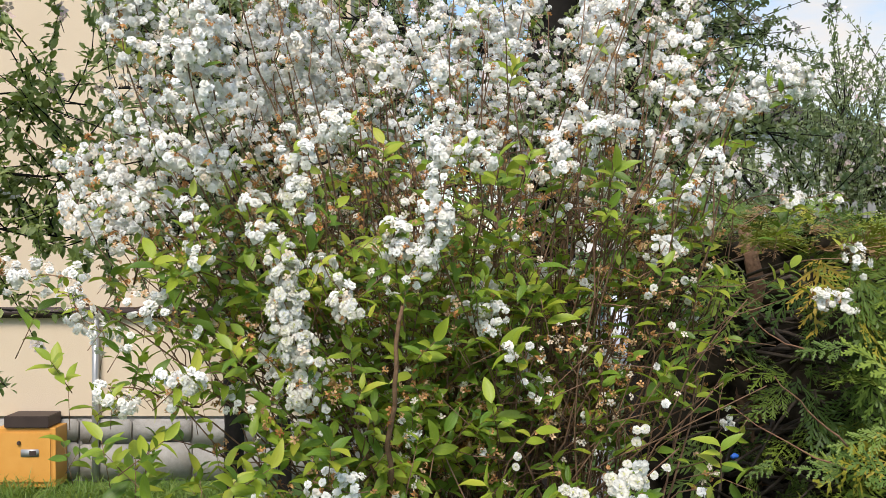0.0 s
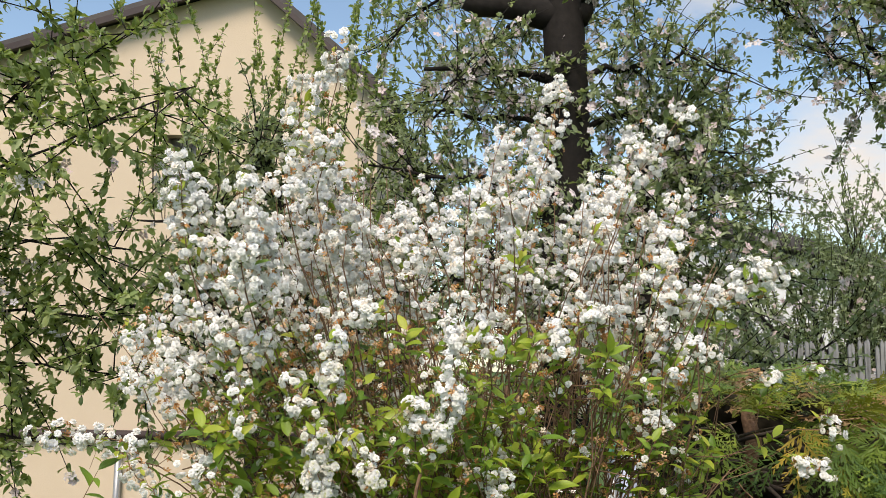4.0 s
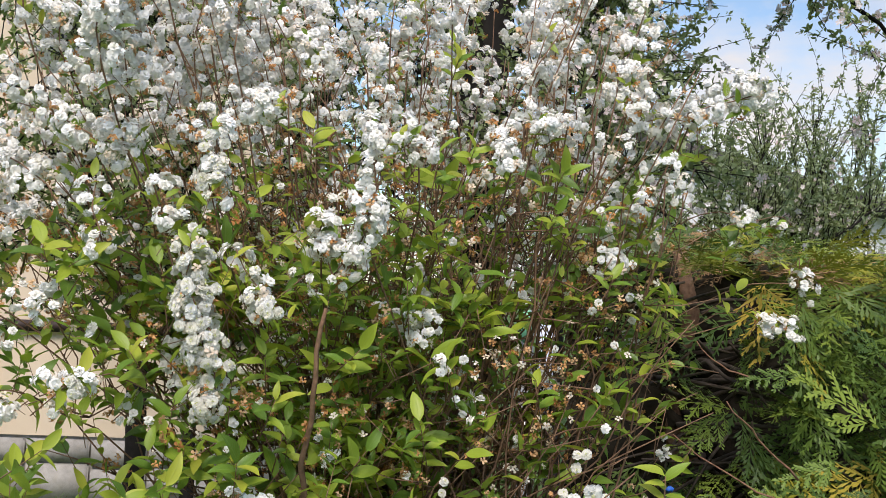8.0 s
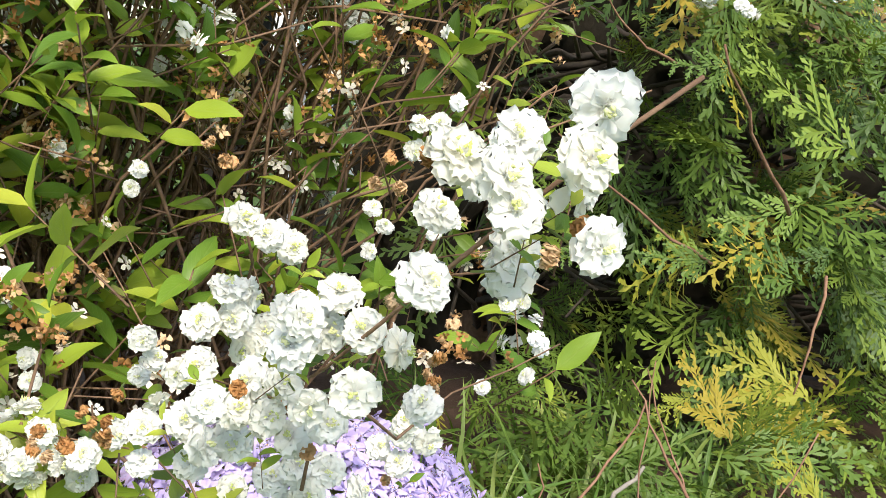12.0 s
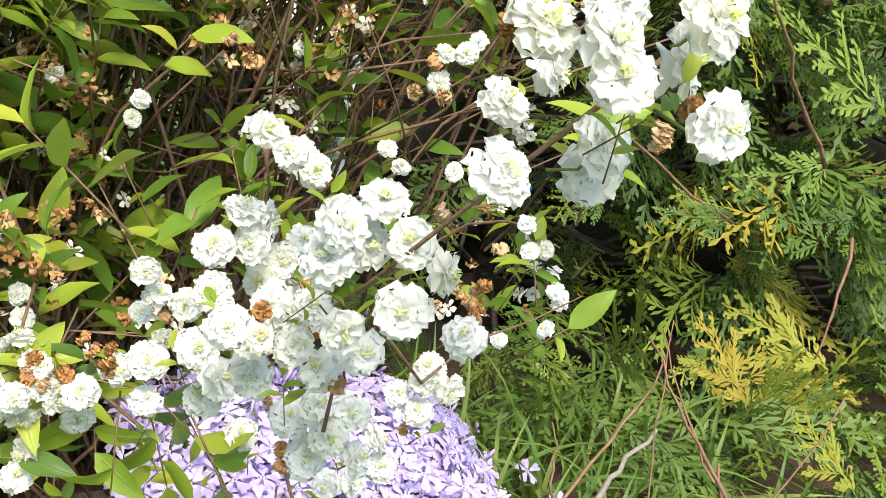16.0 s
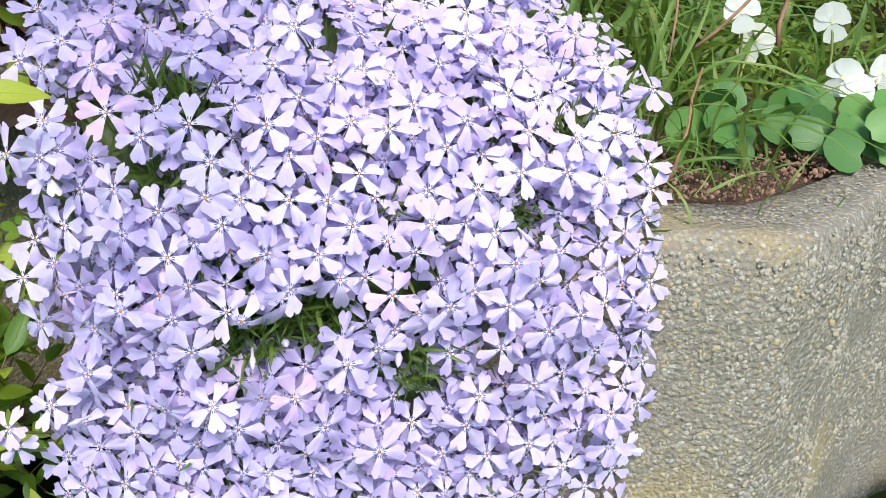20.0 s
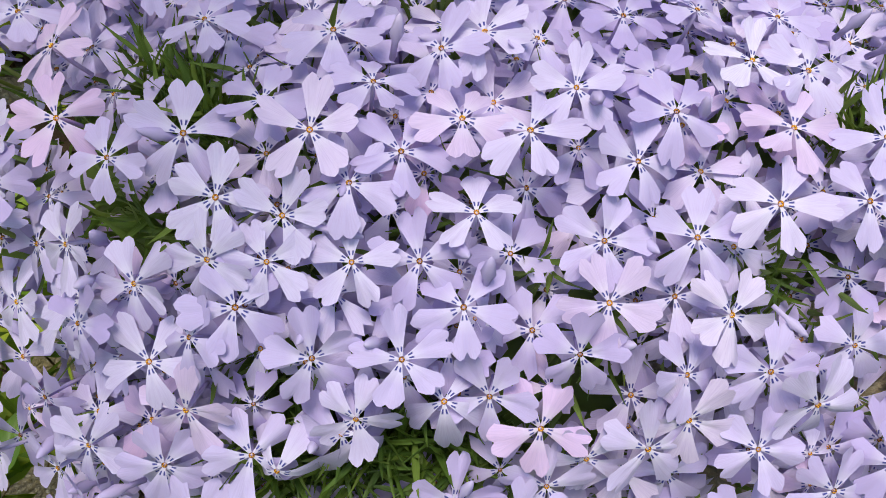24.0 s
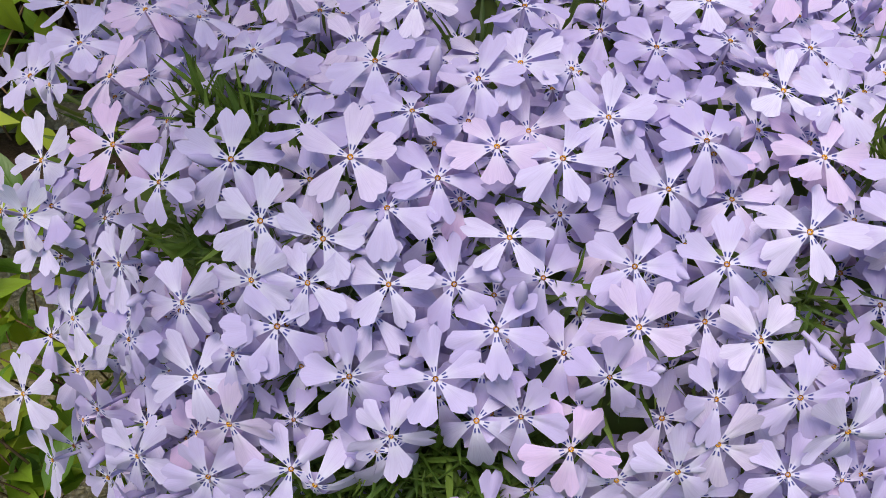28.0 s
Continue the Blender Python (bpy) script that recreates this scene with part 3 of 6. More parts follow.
def wall_block(front, back, zb, zt, mats, seed):
    """A cast planter block: stations along its plan, a rounded profile across."""
    f, b = np.array(front, float), np.array(back, float)

    def even(p, n):
        L = np.r_[0, np.cumsum(np.hypot(*np.diff(p, axis=0).T))]
        q = np.linspace(0, L[-1], n)
        return np.stack([np.interp(q, L, p[:, 0]), np.interp(q, L, p[:, 1])], 1)
    n = 60
    f, b = even(f, n), even(b, n)
    for _ in range(2):
        f[1:-1] = 0.25 * f[:-2] + 0.5 * f[1:-1] + 0.25 * f[2:]
    prof = [(0.0, zb)] + [(0.0, zb + (zt - 0.016 - zb) * k / 9) for k in range(1, 10)] + [(0.06, zt - 0.004), (0.16, zt), (0.4, zt - 0.002), (0.7, zt - 0.004), (0.92, zt - 0.003), (1.0, zt - 0.014), (1.0, zb)]
    vs = []
    for i in range(n):
        for a, z in prof:
            p = f[i] * (1 - a) + b[i] * a
            q = Vector((p[0] * 30 + seed, p[1] * 30, z * 30))
            d = 0.004 * noise.noise(q)
            vs.append((p[0] + d, p[1] - d, z + (d * 1.2 if z > zb + 0.01 else 0)))
    m = len(prof)
    s = Shape()
    s.add(vs, [(i * m + j, (i + 1) * m + j, (i + 1) * m + (j + 1) % m, i * m + (j + 1) % m) for i in range(n - 1) for j in range(m)] + [tuple(range(m))[::-1], tuple((n - 1) * m + j for j in range(m))])
    return s, f


RIM_FRONT = [(0.125, 0.95), (0.16, 0.938), (0.25, 0.93), (0.32, 0.917), (0.391, 0.896), (0.435, 0.918), (0.474, 0.952), (0.53, 0.985), (0.62, 1.02), (0.75, 1.06)]
RIM_BACK = [(0.125, 1.0), (0.2, 0.985), (0.335, 0.96), (0.396, 0.953), (0.467, 0.99), (0.53, 1.035), (0.62, 1.08), (0.75, 1.125)]
planter_wall = thing("planter_wall", "lichen-stained exposed-aggregate concrete planter wall around the raised bed", "wall", kind="structure")
WALL_FACE = None
for course in range(4):
    zt = 0.93 - 0.235 * course
    for k in range(-3, 4):
        ox, oy = 0.627 * k + (0.3 if course % 2 else 0), (0.12 if k < 0 else 0.11 * k) - 0.012 * course
        s, face = wall_block([(x + ox, y + oy) for x, y in RIM_FRONT], [(x + ox, y + oy) for x, y in RIM_BACK], max(zt - 0.232, -0.02), zt, [CONCRETE], k * 7 + course)
        part("block", mesh_of("block", s, [CONCRETE]), planter_wall)
        if course == 0 and k == 0:
            WALL_FACE = face

# pebbles that stand out of the nearest block
peb = Shape()
ico = bmesh.new()
bmesh.ops.create_icosphere(ico, subdivisions=1, radius=1)
ico.verts.index_update()
peb.add([v.co for v in ico.verts], [[v.index for v in q.verts] for q in ico.faces])
ico.free()
rows = []
for _ in range(6000):
    i, q = int(rng.uniform(14, 50)), rng.random()
    p = WALL_FACE[i] * (1 - q) + WALL_FACE[i + 1] * q
    z = rng.uniform(0.755, 0.922)
    r = rng.uniform(0.0006, 0.0013) + 0.0010 * rng.random() ** 4
    n3 = Vector((p[0] * 30, p[1] * 30, z * 30))
    d = 0.004 * noise.noise(n3)
    m = Matrix.LocRotScale((p[0] + d, p[1] - d + r * rng.uniform(0.1, 0.4), z), Euler((rng.normal(0, 0.2), rng.uniform(0, 6.28), rng.normal(0, 0.3))), (r, r * rng.uniform(0.35, 0.6), r * rng.uniform(0.6, 1)))
    rows.append(np.array(m))
for _ in range(700):
    i, q = int(rng.uniform(14, 52)), rng.uniform(0.05, 0.9)
    b = WALL_FACE[i] + (WALL_FACE[i + 1] - WALL_FACE[i]) * rng.random() + np.array((0.01 * q, 0.045 * q))
    r = rng.uniform(0.0005, 0.0012)
    n3 = Vector((b[0] * 30, b[1] * 30, 0.93 * 30))
    rows.append(np.array(Matrix.LocRotScale((b[0], b[1], 0.9278 + 0.0048 * noise.noise(n3)), Euler((0, 0, rng.uniform(0, 6.28))), (r, r * 0.8, r * 0.4))))
part("pebbles", mesh_of("pebbles", peb, [PEBBLE], rows, smooth=False), planter_wall, "small rounded grey and ochre pebbles", "stuff")

# crumbs of soil on the bed behind the rim
rows = []
for _ in range(3800):
    x = rng.uniform(0.34, 0.85)
    y = np.interp(x, [0.34, 0.396, 0.467, 0.53, 0.62, 0.85], [0.957, 0.950, 0.987, 1.03, 1.075, 1.16]) + abs(rng.normal(0, 0.03))
    r = 0.0004 + 0.0013 * rng.random() ** 2.5
    rows.append(np.array(Matrix.LocRotScale((x, y, 0.9285 + r * 0.3), Euler(rng.uniform(0, 6.28, 3)), (r * rng.uniform(0.7, 1.5), r * rng.uniform(0.6, 1.1), r * rng.uniform(0.4, 0.9)))))
tagged(new("soil_crumbs", mesh_of("soil_crumbs", peb, [MULCH], rows, smooth=False)), "crumbs of reddish soil on the bed", "soil", kind="stuff")

# ---- house ----
HY = 6.0
house = thing("house", "beige plastered house with stone plinth and dark roof edge", "house", (-2.6, HY, 0))


def slab(outline, y0, y1):
    s = Shape()
    n = len(outline)
    s.add([(x, y0, z) for x, z in outline] + [(x, y1, z) for x, z in outline], [tuple(range(n)), tuple(range(2 * n - 1, n - 1, -1))] + [(i, i + n, (i + 1) % n + n, (i + 1) % n) for i in range(n)])
    return s


# front wall in strips round its window
WX0, WX1, WZ0, WZ1 = -2.0, -1.78, 2.72, 3.02
s = slab([(-6.5, 0.4), (WX0, 0.4), (WX0, 3.889), (-6.5, 2.49)], HY, HY + 0.3)
t2 = slab([(WX1, 0.4), (-0.58, 0.4), (-0.58, 3.31), (-1.447, 4.06), (WX1, 3.957)], HY, HY + 0.3)
s.add(t2.v, t2.f)
t2 = slab([(WX0, 0.4), (WX1, 0.4), (WX1, WZ0), (WX0, WZ0)], HY, HY + 0.3)
s.add(t2.v, t2.f)
t2 = slab([(WX0, WZ1), (WX1, WZ1), (WX1, 3.957), (WX0, 3.889)], HY, HY + 0.3)
s.add(t2.v, t2.f)
part("wall", mesh_of("wall", s, [PLASTER], smooth=False), house, "smooth beige plaster wall")
s = box(Shape(), (-0.88, HY + 0.3, 0), (-0.58, HY + 7, 3.2))
part("wall", mesh_of("wall", s, [PLASTER], smooth=False), house)
plinth = part("plinth", mesh_of("plinth", box(Shape(), (-6.5, HY + 0.02, -0.05), (-0.58, HY + 0.3, 0.4)), [STONE], smooth=False), house, "grey natural stone plinth")
x = -6.4
while x < -0.72:
    w = rng.uniform(0.22, 0.42)
    split = rng.uniform(0.16, 0.26)
    for z0, z1 in ((0.0, split), (split, 0.385)):
        s = box(Shape(), (x + 0.006, HY - 0.012 - rng.uniform(0, 0.012), z0 + 0.006), (min(x + w, -0.59) - 0.006, HY + 0.02, z1 - 0.004), 0.012)
        part("stone", mesh_of("stone", s, [STONE]), plinth)
    x += w
part("trim", mesh_of("trim", box(Shape(), (-6.5, HY - 0.05, 1.02), (-0.57, HY, 1.085), 0.006), [DARK]), house, "dark brown horizontal band")
win = part("window", mesh_of("window", box(Shape(), (WX0, HY + 0.14, WZ0), (WX1, HY + 0.16, WZ1)), [GLASSY]), house, "dark window pane")
s = Shape()
for lo, hi in (((WX0, WZ0), (WX0 + 0.06, WZ1)), ((WX1 - 0.06, WZ0), (WX1, WZ1)), ((WX0 + 0.06, WZ0), (WX1 - 0.06, WZ0 + 0.06)), ((WX0 + 0.06, WZ1 - 0.06), (WX1 - 0.06, WZ1)), ((-1.905, WZ0 + 0.06), (-1.875, WZ1 - 0.06))):
    box(s, (lo[0], HY + 0.10, lo[1]), (hi[0], HY + 0.137, hi[1]), 0.004)
part("window_frame", mesh_of("window_frame", s, [STEEL]), win)
part("window_sill", mesh_of("window_sill", box(Shape(), (WX0 - 0.05, HY - 0.06, WZ0 - 0.04), (WX1 + 0.05, HY + 0.1, WZ0), 0.005), [STEEL]), win)
for a, b in (((-7.0, 2.34), (-1.447, 4.06)), ((-0.46, 3.21), (-1.447, 4.06))):
    n = np.array((-(b[1] - a[1]), b[0] - a[0])); n = n / np.linalg.norm(n) * (1 if n[1] > 0 else -1)
    out = [a, b, (b[0], b[1] + 0.05), (a[0] + n[0] * 0.04, a[1] + n[1] * 0.04)]
    if a[0] > b[0]:
        out = out[::-1]
    part("roof", mesh_of("roof", slab([(p[0], p[1] + 0.02) for p in out], HY - 0.10, HY + 8), [ROOF], smooth=False), house, "dark roof with overhanging verge")
    q = [a, b, (b[0], b[1] - 0.045), (a[0], a[1] - 0.045)]
    if a[0] < b[0]:
        q = q[::-1]
    part("verge_board", mesh_of("verge_board", slab([(p[0], p[1] + 0.02) for p in q], HY - 0.13, HY - 0.09), [DARK], smooth=False), house, "dark brown verge board")
s = Shape()
tube(s, [(-2.17, HY - 0.04, 0.0), (-2.17, HY - 0.04, 0.5), (-2.17, HY - 0.04, 1.02)], 0.022, 0.022, 10)
part("downpipe", mesh_of("downpipe", s, [STEEL]), house, "thin grey metal pipe")

# ---- letter box ----
lb = thing("letter_box", "orange sheet-metal letter box standing against the stone plinth", "letter box", (-2.575, 5.85, 0))
part("body", mesh_of("body", box(Shape(), (-2.757, 5.80, 0.0), (-2.394, 5.98, 0.362), 0.003), [ORANGE], smooth=False), lb)
part("door", mesh_of("door", box(Shape(), (-2.735, 5.788, 0.03), (-2.416, 5.802, 0.34), 0.006), [ORANGE], smooth=False), lb)
part("cap", mesh_of("cap", box(Shape(), (-2.70, 5.78, 0.366), (-2.43, 5.98, 0.436), 0.004), [DARK], smooth=False), lb, "dark brown cap")
s = Shape()
tube(s, [(-2.61, 5.775, 0.275), (-2.61, 5.79, 0.275)], 0.011, 0.011, 12)
part("lock", mesh_of("lock", s, [DARK], smooth=False), lb, "round dark lock")
part("name_plate", mesh_of("name_plate", box(Shape(), (-2.60, 5.781, 0.19), (-2.49, 5.789, 0.235), 0.003), [STEEL]), lb, "small blank metal plate")
part("plate_bar", mesh_of("plate_bar", box(Shape(), (-2.545, 5.777, 0.198), (-2.505, 5.782, 0.227), 0.001), [DARK], smooth=False), lb, "dark bar on the plate")

lb.location.x += 0.04

# ---- shed and fence beyond the hedge ----
shed = thing("shed", "low shed with a dark sloping roof beyond the hedge", "shed", (3.4, 8.4, 0))
s = Shape()
s.add([(1.7, 7.9, 2.92), (5.2, 7.9, 2.12), (5.2, 10.5, 2.4), (1.7, 10.5, 3.2), (1.7, 7.9, 2.80), (5.2, 7.9, 2.0), (5.2, 10.5, 2.28), (1.7, 10.5, 3.08)],
      [(0, 1, 2, 3), (7, 6, 5, 4), (0, 4, 5, 1), (1, 5, 6, 2), (2, 6, 7, 3), (3, 7, 4, 0)])
part("roof", mesh_of("roof", s, [ROOF], smooth=False), shed)
s = slab([(1.9, 0), (5.0, 0), (5.0, 2.04), (1.9, 2.74)], 8.1, 8.25)
part("wall", mesh_of("wall", s, [WHITE_PAINT], smooth=False), shed, "pale boarded wall")
fence = thing("picket_fence", "weathered pale grey picket fence beyond the hedge", "fence", (2.2, 4.9, 0))
pk = Shape()
pk.add([(-0.009, 0, 0), (0.009, 0, 0), (0.009, 0, 1.67), (0, 0, 1.69), (-0.009, 0, 1.67), (-0.009, 0.014, 0), (0.009, 0.014, 0), (0.009, 0.014, 1.67), (0, 0.014, 1.69), (-0.009, 0.014, 1.67)],
       [(0, 1, 2, 3, 4), (9, 8, 7, 6, 5), (0, 5, 6, 1), (1, 6, 7, 2), (2, 7, 8, 3), (3, 8, 9, 4), (4, 9, 5, 0)])
pk_mesh = mesh_of("picket", pk, [GREY_PAINT], smooth=False)
for i in range(50):
    piece("picket", pk_mesh, fence, pose(1.42 + i * 0.031, 4.89, 0.0 + rng.normal(0, 0.012), 0, rng.normal(0, 0.8), 0))
for z in (0.45, 1.45):
    part("rail", mesh_of("rail", box(Shape(), (1.38, 4.912, z), (2.99, 4.94, z + 0.07), 0.004), [GREY_PAINT]), fence)
# pale and coloured things half hidden behind the shrub
post = thing("white_post", "white painted post with hanging plastic film behind the shrub", "post", (0.42, 2.5, 0))
part("post", mesh_of("post", box(Shape(), (0.40, 2.47, 0.0), (0.43, 2.50, 1.36), 0.006), [STEEL]), post)
part("film", mesh_of("film", box(Shape(), (0.43, 2.44, 1.10), (0.475, 2.452, 1.33), 0.004), [BLUE_SHEET]), post, "pale blue plastic film")
part("film", mesh_of("film", box(Shape(), (0.39, 2.43, 1.28), (0.415, 2.44, 1.36), 0.004), [GREEN_SHEET]), post, "green plastic film")
s = Shape()
tube(s, [(0.393, 1.296, 1.167), (0.397, 1.300, 1.169), (0.401, 1.300, 1.167)], 0.0035, 0.0035, 8)
tagged(new("blue_clip", mesh_of("blue_clip", s, [BLUE_PLASTIC])), "small bright blue plastic clip among thuja twigs", "clip")


# ---- places of the flowers, leaves and twigs ----
BLOOM_A = [
    (0.153, 0.392), (0.138, 0.382), (0.168, 0.407), (0.178, 0.392),
    (0.195, 0.387), (0.207, 0.397), (0.220, 0.392), (0.230, 0.407),
    (0.249, 0.397), (0.247, 0.412), (0.273, 0.392), (0.267, 0.417),
    (0.209, 0.367), (0.241, 0.382), (0.268, 0.367), (0.234, 0.357),
    (0.252, 0.357), (0.158, 0.352), (0.143, 0.342), (0.172, 0.367),
    (0.185, 0.352), (0.198, 0.352), (0.206, 0.337), (0.234, 0.337),
    (0.154, 0.327), (0.163, 0.337), (0.177, 0.322), (0.194, 0.322),
    (0.185, 0.377), (0.132, 0.327), (0.145, 0.317), (0.152, 0.302),
    (0.164, 0.286), (0.147, 0.281), (0.130, 0.281), (0.121, 0.266),
    (0.221, 0.296), (0.228, 0.322), (0.250, 0.312), (0.251, 0.296),
    (0.231, 0.281), (0.267, 0.312), (0.265, 0.286), (0.211, 0.307),
    (0.243, 0.286), (0.185, 0.302), (0.169, 0.352), (0.130, 0.352),
]
BLOOM_B = [
    (0.128, 0.392), (0.160, 0.372), (0.258, 0.332), (0.204, 0.266),
    (0.223, 0.271), (0.278, 0.412), (0.190, 0.412), (0.239, 0.417),
    (0.140, 0.462), (0.155, 0.442), (0.161, 0.472), (0.191, 0.467),
    (0.215, 0.462), (0.204, 0.427), (0.224, 0.432), (0.243, 0.442),
    (0.260, 0.447), (0.277, 0.442), (0.097, 0.417), (0.101, 0.256),
    (0.094, 0.357), (0.112, 0.367), (0.182, 0.437), (0.257, 0.467),
    (0.274, 0.472), (0.311, 0.442), (0.328, 0.422), (0.291, 0.387),
    (0.302, 0.362), (0.286, 0.367), (0.217, 0.261), (0.206, 0.251),
    (0.276, 0.302), (0.283, 0.266), (0.264, 0.256), (0.305, 0.246),
    (0.306, 0.281), (0.258, 0.221), (0.280, 0.226), (0.317, 0.196),
    (0.319, 0.171), (0.295, 0.276), (0.255, 0.196), (0.283, 0.176),
    (0.220, 0.186), (0.199, 0.206), (0.176, 0.231), (0.188, 0.226),
]
BLOOM_C = [
    (0.159, 0.221), (0.168, 0.206), (0.143, 0.216), (0.120, 0.181),
    (0.153, 0.261), (0.117, 0.231), (0.104, 0.201), (0.098, 0.286),
    (0.127, 0.462), (0.123, 0.422), (0.112, 0.437), (0.106, 0.382),
    (0.239, 0.568), (0.261, 0.563), (0.260, 0.492), (0.239, 0.477),
    (0.225, 0.533), (0.213, 0.432), (0.201, 0.497), (0.188, 0.568),
    (0.210, 0.638), (0.251, 0.628), (0.275, 0.618), (0.224, 0.719),
    (0.251, 0.729), (0.287, 0.538), (0.387, 0.719), (0.402, 0.668),
    (0.304, 0.472), (0.145, 0.513), (0.118, 0.518), (0.101, 0.563),
    (0.130, 0.593), (0.139, 0.673), (0.162, 0.598), (0.103, 0.462),
    (0.207, 0.734), (0.212, 0.477),
]
SPRAY_A = [
    (0.148, 0.715, 1.286), (0.143, 0.708, 1.277), (0.154, 0.731, 1.271), (0.148, 0.708, 1.263),
    (0.138, 0.726, 1.278), (0.130, 0.733, 1.273), (0.145, 0.759, 1.266), (0.132, 0.715, 1.272),
    (0.134, 0.713, 1.267), (0.135, 0.755, 1.259), (0.145, 0.734, 1.256), (0.148, 0.742, 1.250),
    (0.126, 0.729, 1.249), (0.108, 0.844, 1.237), (0.119, 0.860, 1.230), (0.130, 0.878, 1.223),
    (0.122, 0.775, 1.235), (0.113, 0.769, 1.230), (0.109, 0.864, 1.211), (0.117, 0.872, 1.207),
    (0.101, 0.860, 1.201), (0.111, 0.862, 1.202), (0.127, 0.769, 1.228), (0.144, 0.791, 1.217),
    (0.112, 0.773, 1.222), (0.121, 0.779, 1.225), (0.117, 0.800, 1.204), (0.123, 0.755, 1.218),
    (0.119, 0.778, 1.206), (0.114, 0.798, 1.195),
]
SPRAY_B = [
    (0.154, 0.796, 1.201), (0.127, 0.787, 1.198), (0.121, 0.799, 1.189), (0.088, 0.935, 1.170),
    (0.094, 0.942, 1.160), (0.098, 0.884, 1.175), (0.089, 0.955, 1.148), (0.096, 0.928, 1.147),
    (0.100, 0.844, 1.192), (0.098, 0.795, 1.199), (0.096, 0.823, 1.183), (0.088, 0.868, 1.162),
    (0.080, 0.883, 1.153), (0.089, 0.870, 1.149), (0.101, 0.818, 1.178), (0.110, 0.823, 1.177),
    (0.100, 0.834, 1.165), (0.108, 0.813, 1.191), (0.111, 0.816, 1.198), (0.125, 0.837, 1.160),
    (0.131, 0.832, 1.166), (0.141, 0.834, 1.164), (0.135, 0.830, 1.157), (0.131, 0.835, 1.149),
    (0.146, 0.837, 1.148), (0.179, 0.904, 1.142), (0.185, 0.897, 1.150), (0.186, 0.898, 1.138),
    (0.171, 0.895, 1.128), (0.199, 0.904, 1.144),
]
SPRAY_C = [
    (0.071, 0.903, 1.137), (0.071, 0.917, 1.121), (0.052, 0.927, 1.122), (0.056, 0.906, 1.113),
    (0.054, 0.905, 1.105), (0.046, 1.003, 1.126), (0.042, 1.025, 1.129), (0.054, 0.987, 1.114),
    (0.123, 0.895, 1.128), (0.198, 1.028, 1.194), (0.222, 1.005, 1.212), (0.242, 1.033, 1.214),
    (0.205, 1.032, 1.207), (0.204, 1.057, 1.212), (0.199, 0.982, 1.251), (0.207, 0.976, 1.266),
    (0.200, 0.981, 1.264), (0.045, 1.078, 1.221), (0.081, 1.064, 1.207), (0.085, 1.083, 1.215),
    (0.135, 0.900, 1.196), (0.118, 0.873, 1.188), (0.124, 0.877, 1.194), (0.286, 1.005, 1.140),
    (0.265, 0.998, 1.180), (0.272, 0.995, 1.182), (0.265, 1.011, 1.131), (0.186, 0.896, 1.156),
    (0.127, 0.836, 1.088), (0.136, 0.834, 1.091),
]
SPRAY_D = [
    (0.140, 0.824, 1.083), (0.132, 0.824, 1.076), (0.139, 0.821, 1.074), (0.131, 0.814, 1.061),
    (0.142, 0.811, 1.064), (0.147, 0.796, 1.059), (0.152, 0.837, 1.086), (0.151, 0.840, 1.093),
    (0.144, 0.869, 1.104), (0.151, 0.867, 1.108), (0.175, 0.895, 1.117), (0.157, 0.871, 1.123),
    (0.149, 0.873, 1.121), (0.130, 0.930, 1.103), (0.088, 0.810, 1.035), (0.082, 0.841, 1.054),
    (0.094, 0.784, 1.033),
]
STRING_A = [
    (-0.267, 1.005, 1.749, -0.244, 1.037, 1.591, 0.034, 94.000), (-0.347, 1.049, 1.746, -0.300, 1.059, 1.591, 0.030, 69.000), (-0.169, 1.139, 1.780, -0.158, 1.133, 1.602, 0.032, 81.000), (-0.225, 1.169, 1.807, -0.194, 1.133, 1.614, 0.029, 62.000),
    (0.147, 1.444, 1.945, 0.093, 1.170, 1.626, 0.039, 94.000), (0.081, 1.399, 1.910, 0.059, 1.263, 1.742, 0.034, 38.000), (0.279, 1.292, 1.885, 0.166, 1.116, 1.641, 0.032, 75.000), (0.315, 1.201, 1.756, 0.262, 1.132, 1.635, 0.030, 44.000),
    (0.412, 1.104, 1.658, 0.343, 1.111, 1.609, 0.031, 32.000), (0.343, 1.111, 1.609, 0.259, 1.065, 1.606, 0.027, 28.000), (-0.354, 1.062, 1.583, -0.234, 1.011, 1.530, 0.027, 58.000), (-0.456, 1.148, 1.571, -0.324, 1.068, 1.500, 0.032, 62.000),
]
STRING_B = [
    (-0.453, 1.153, 1.506, -0.356, 1.103, 1.451, 0.027, 35.000), (-0.153, 0.904, 1.445, -0.155, 0.907, 1.417, 0.015, 15.000), (-0.157, 0.907, 1.417, -0.142, 0.910, 1.366, 0.020, 32.000), (-0.142, 0.910, 1.366, -0.124, 0.914, 1.304, 0.018, 38.000),
    (-0.144, 0.936, 1.546, -0.142, 0.921, 1.479, 0.015, 25.000), (-0.120, 0.924, 1.438, -0.081, 0.927, 1.377, 0.014, 18.000), (0.005, 0.959, 1.558, -0.007, 0.967, 1.464, 0.021, 38.000), (-0.007, 0.977, 1.464, -0.039, 0.982, 1.418, 0.017, 18.000),
    (-0.058, 0.979, 1.470, -0.033, 0.982, 1.407, 0.017, 18.000), (0.119, 1.025, 1.546, 0.131, 1.025, 1.538, 0.024, 15.000), (0.002, 1.064, 1.381, 0.062, 1.062, 1.371, 0.019, 22.000), (0.248, 1.108, 1.450, 0.270, 1.107, 1.451, 0.012, 9.000),
]
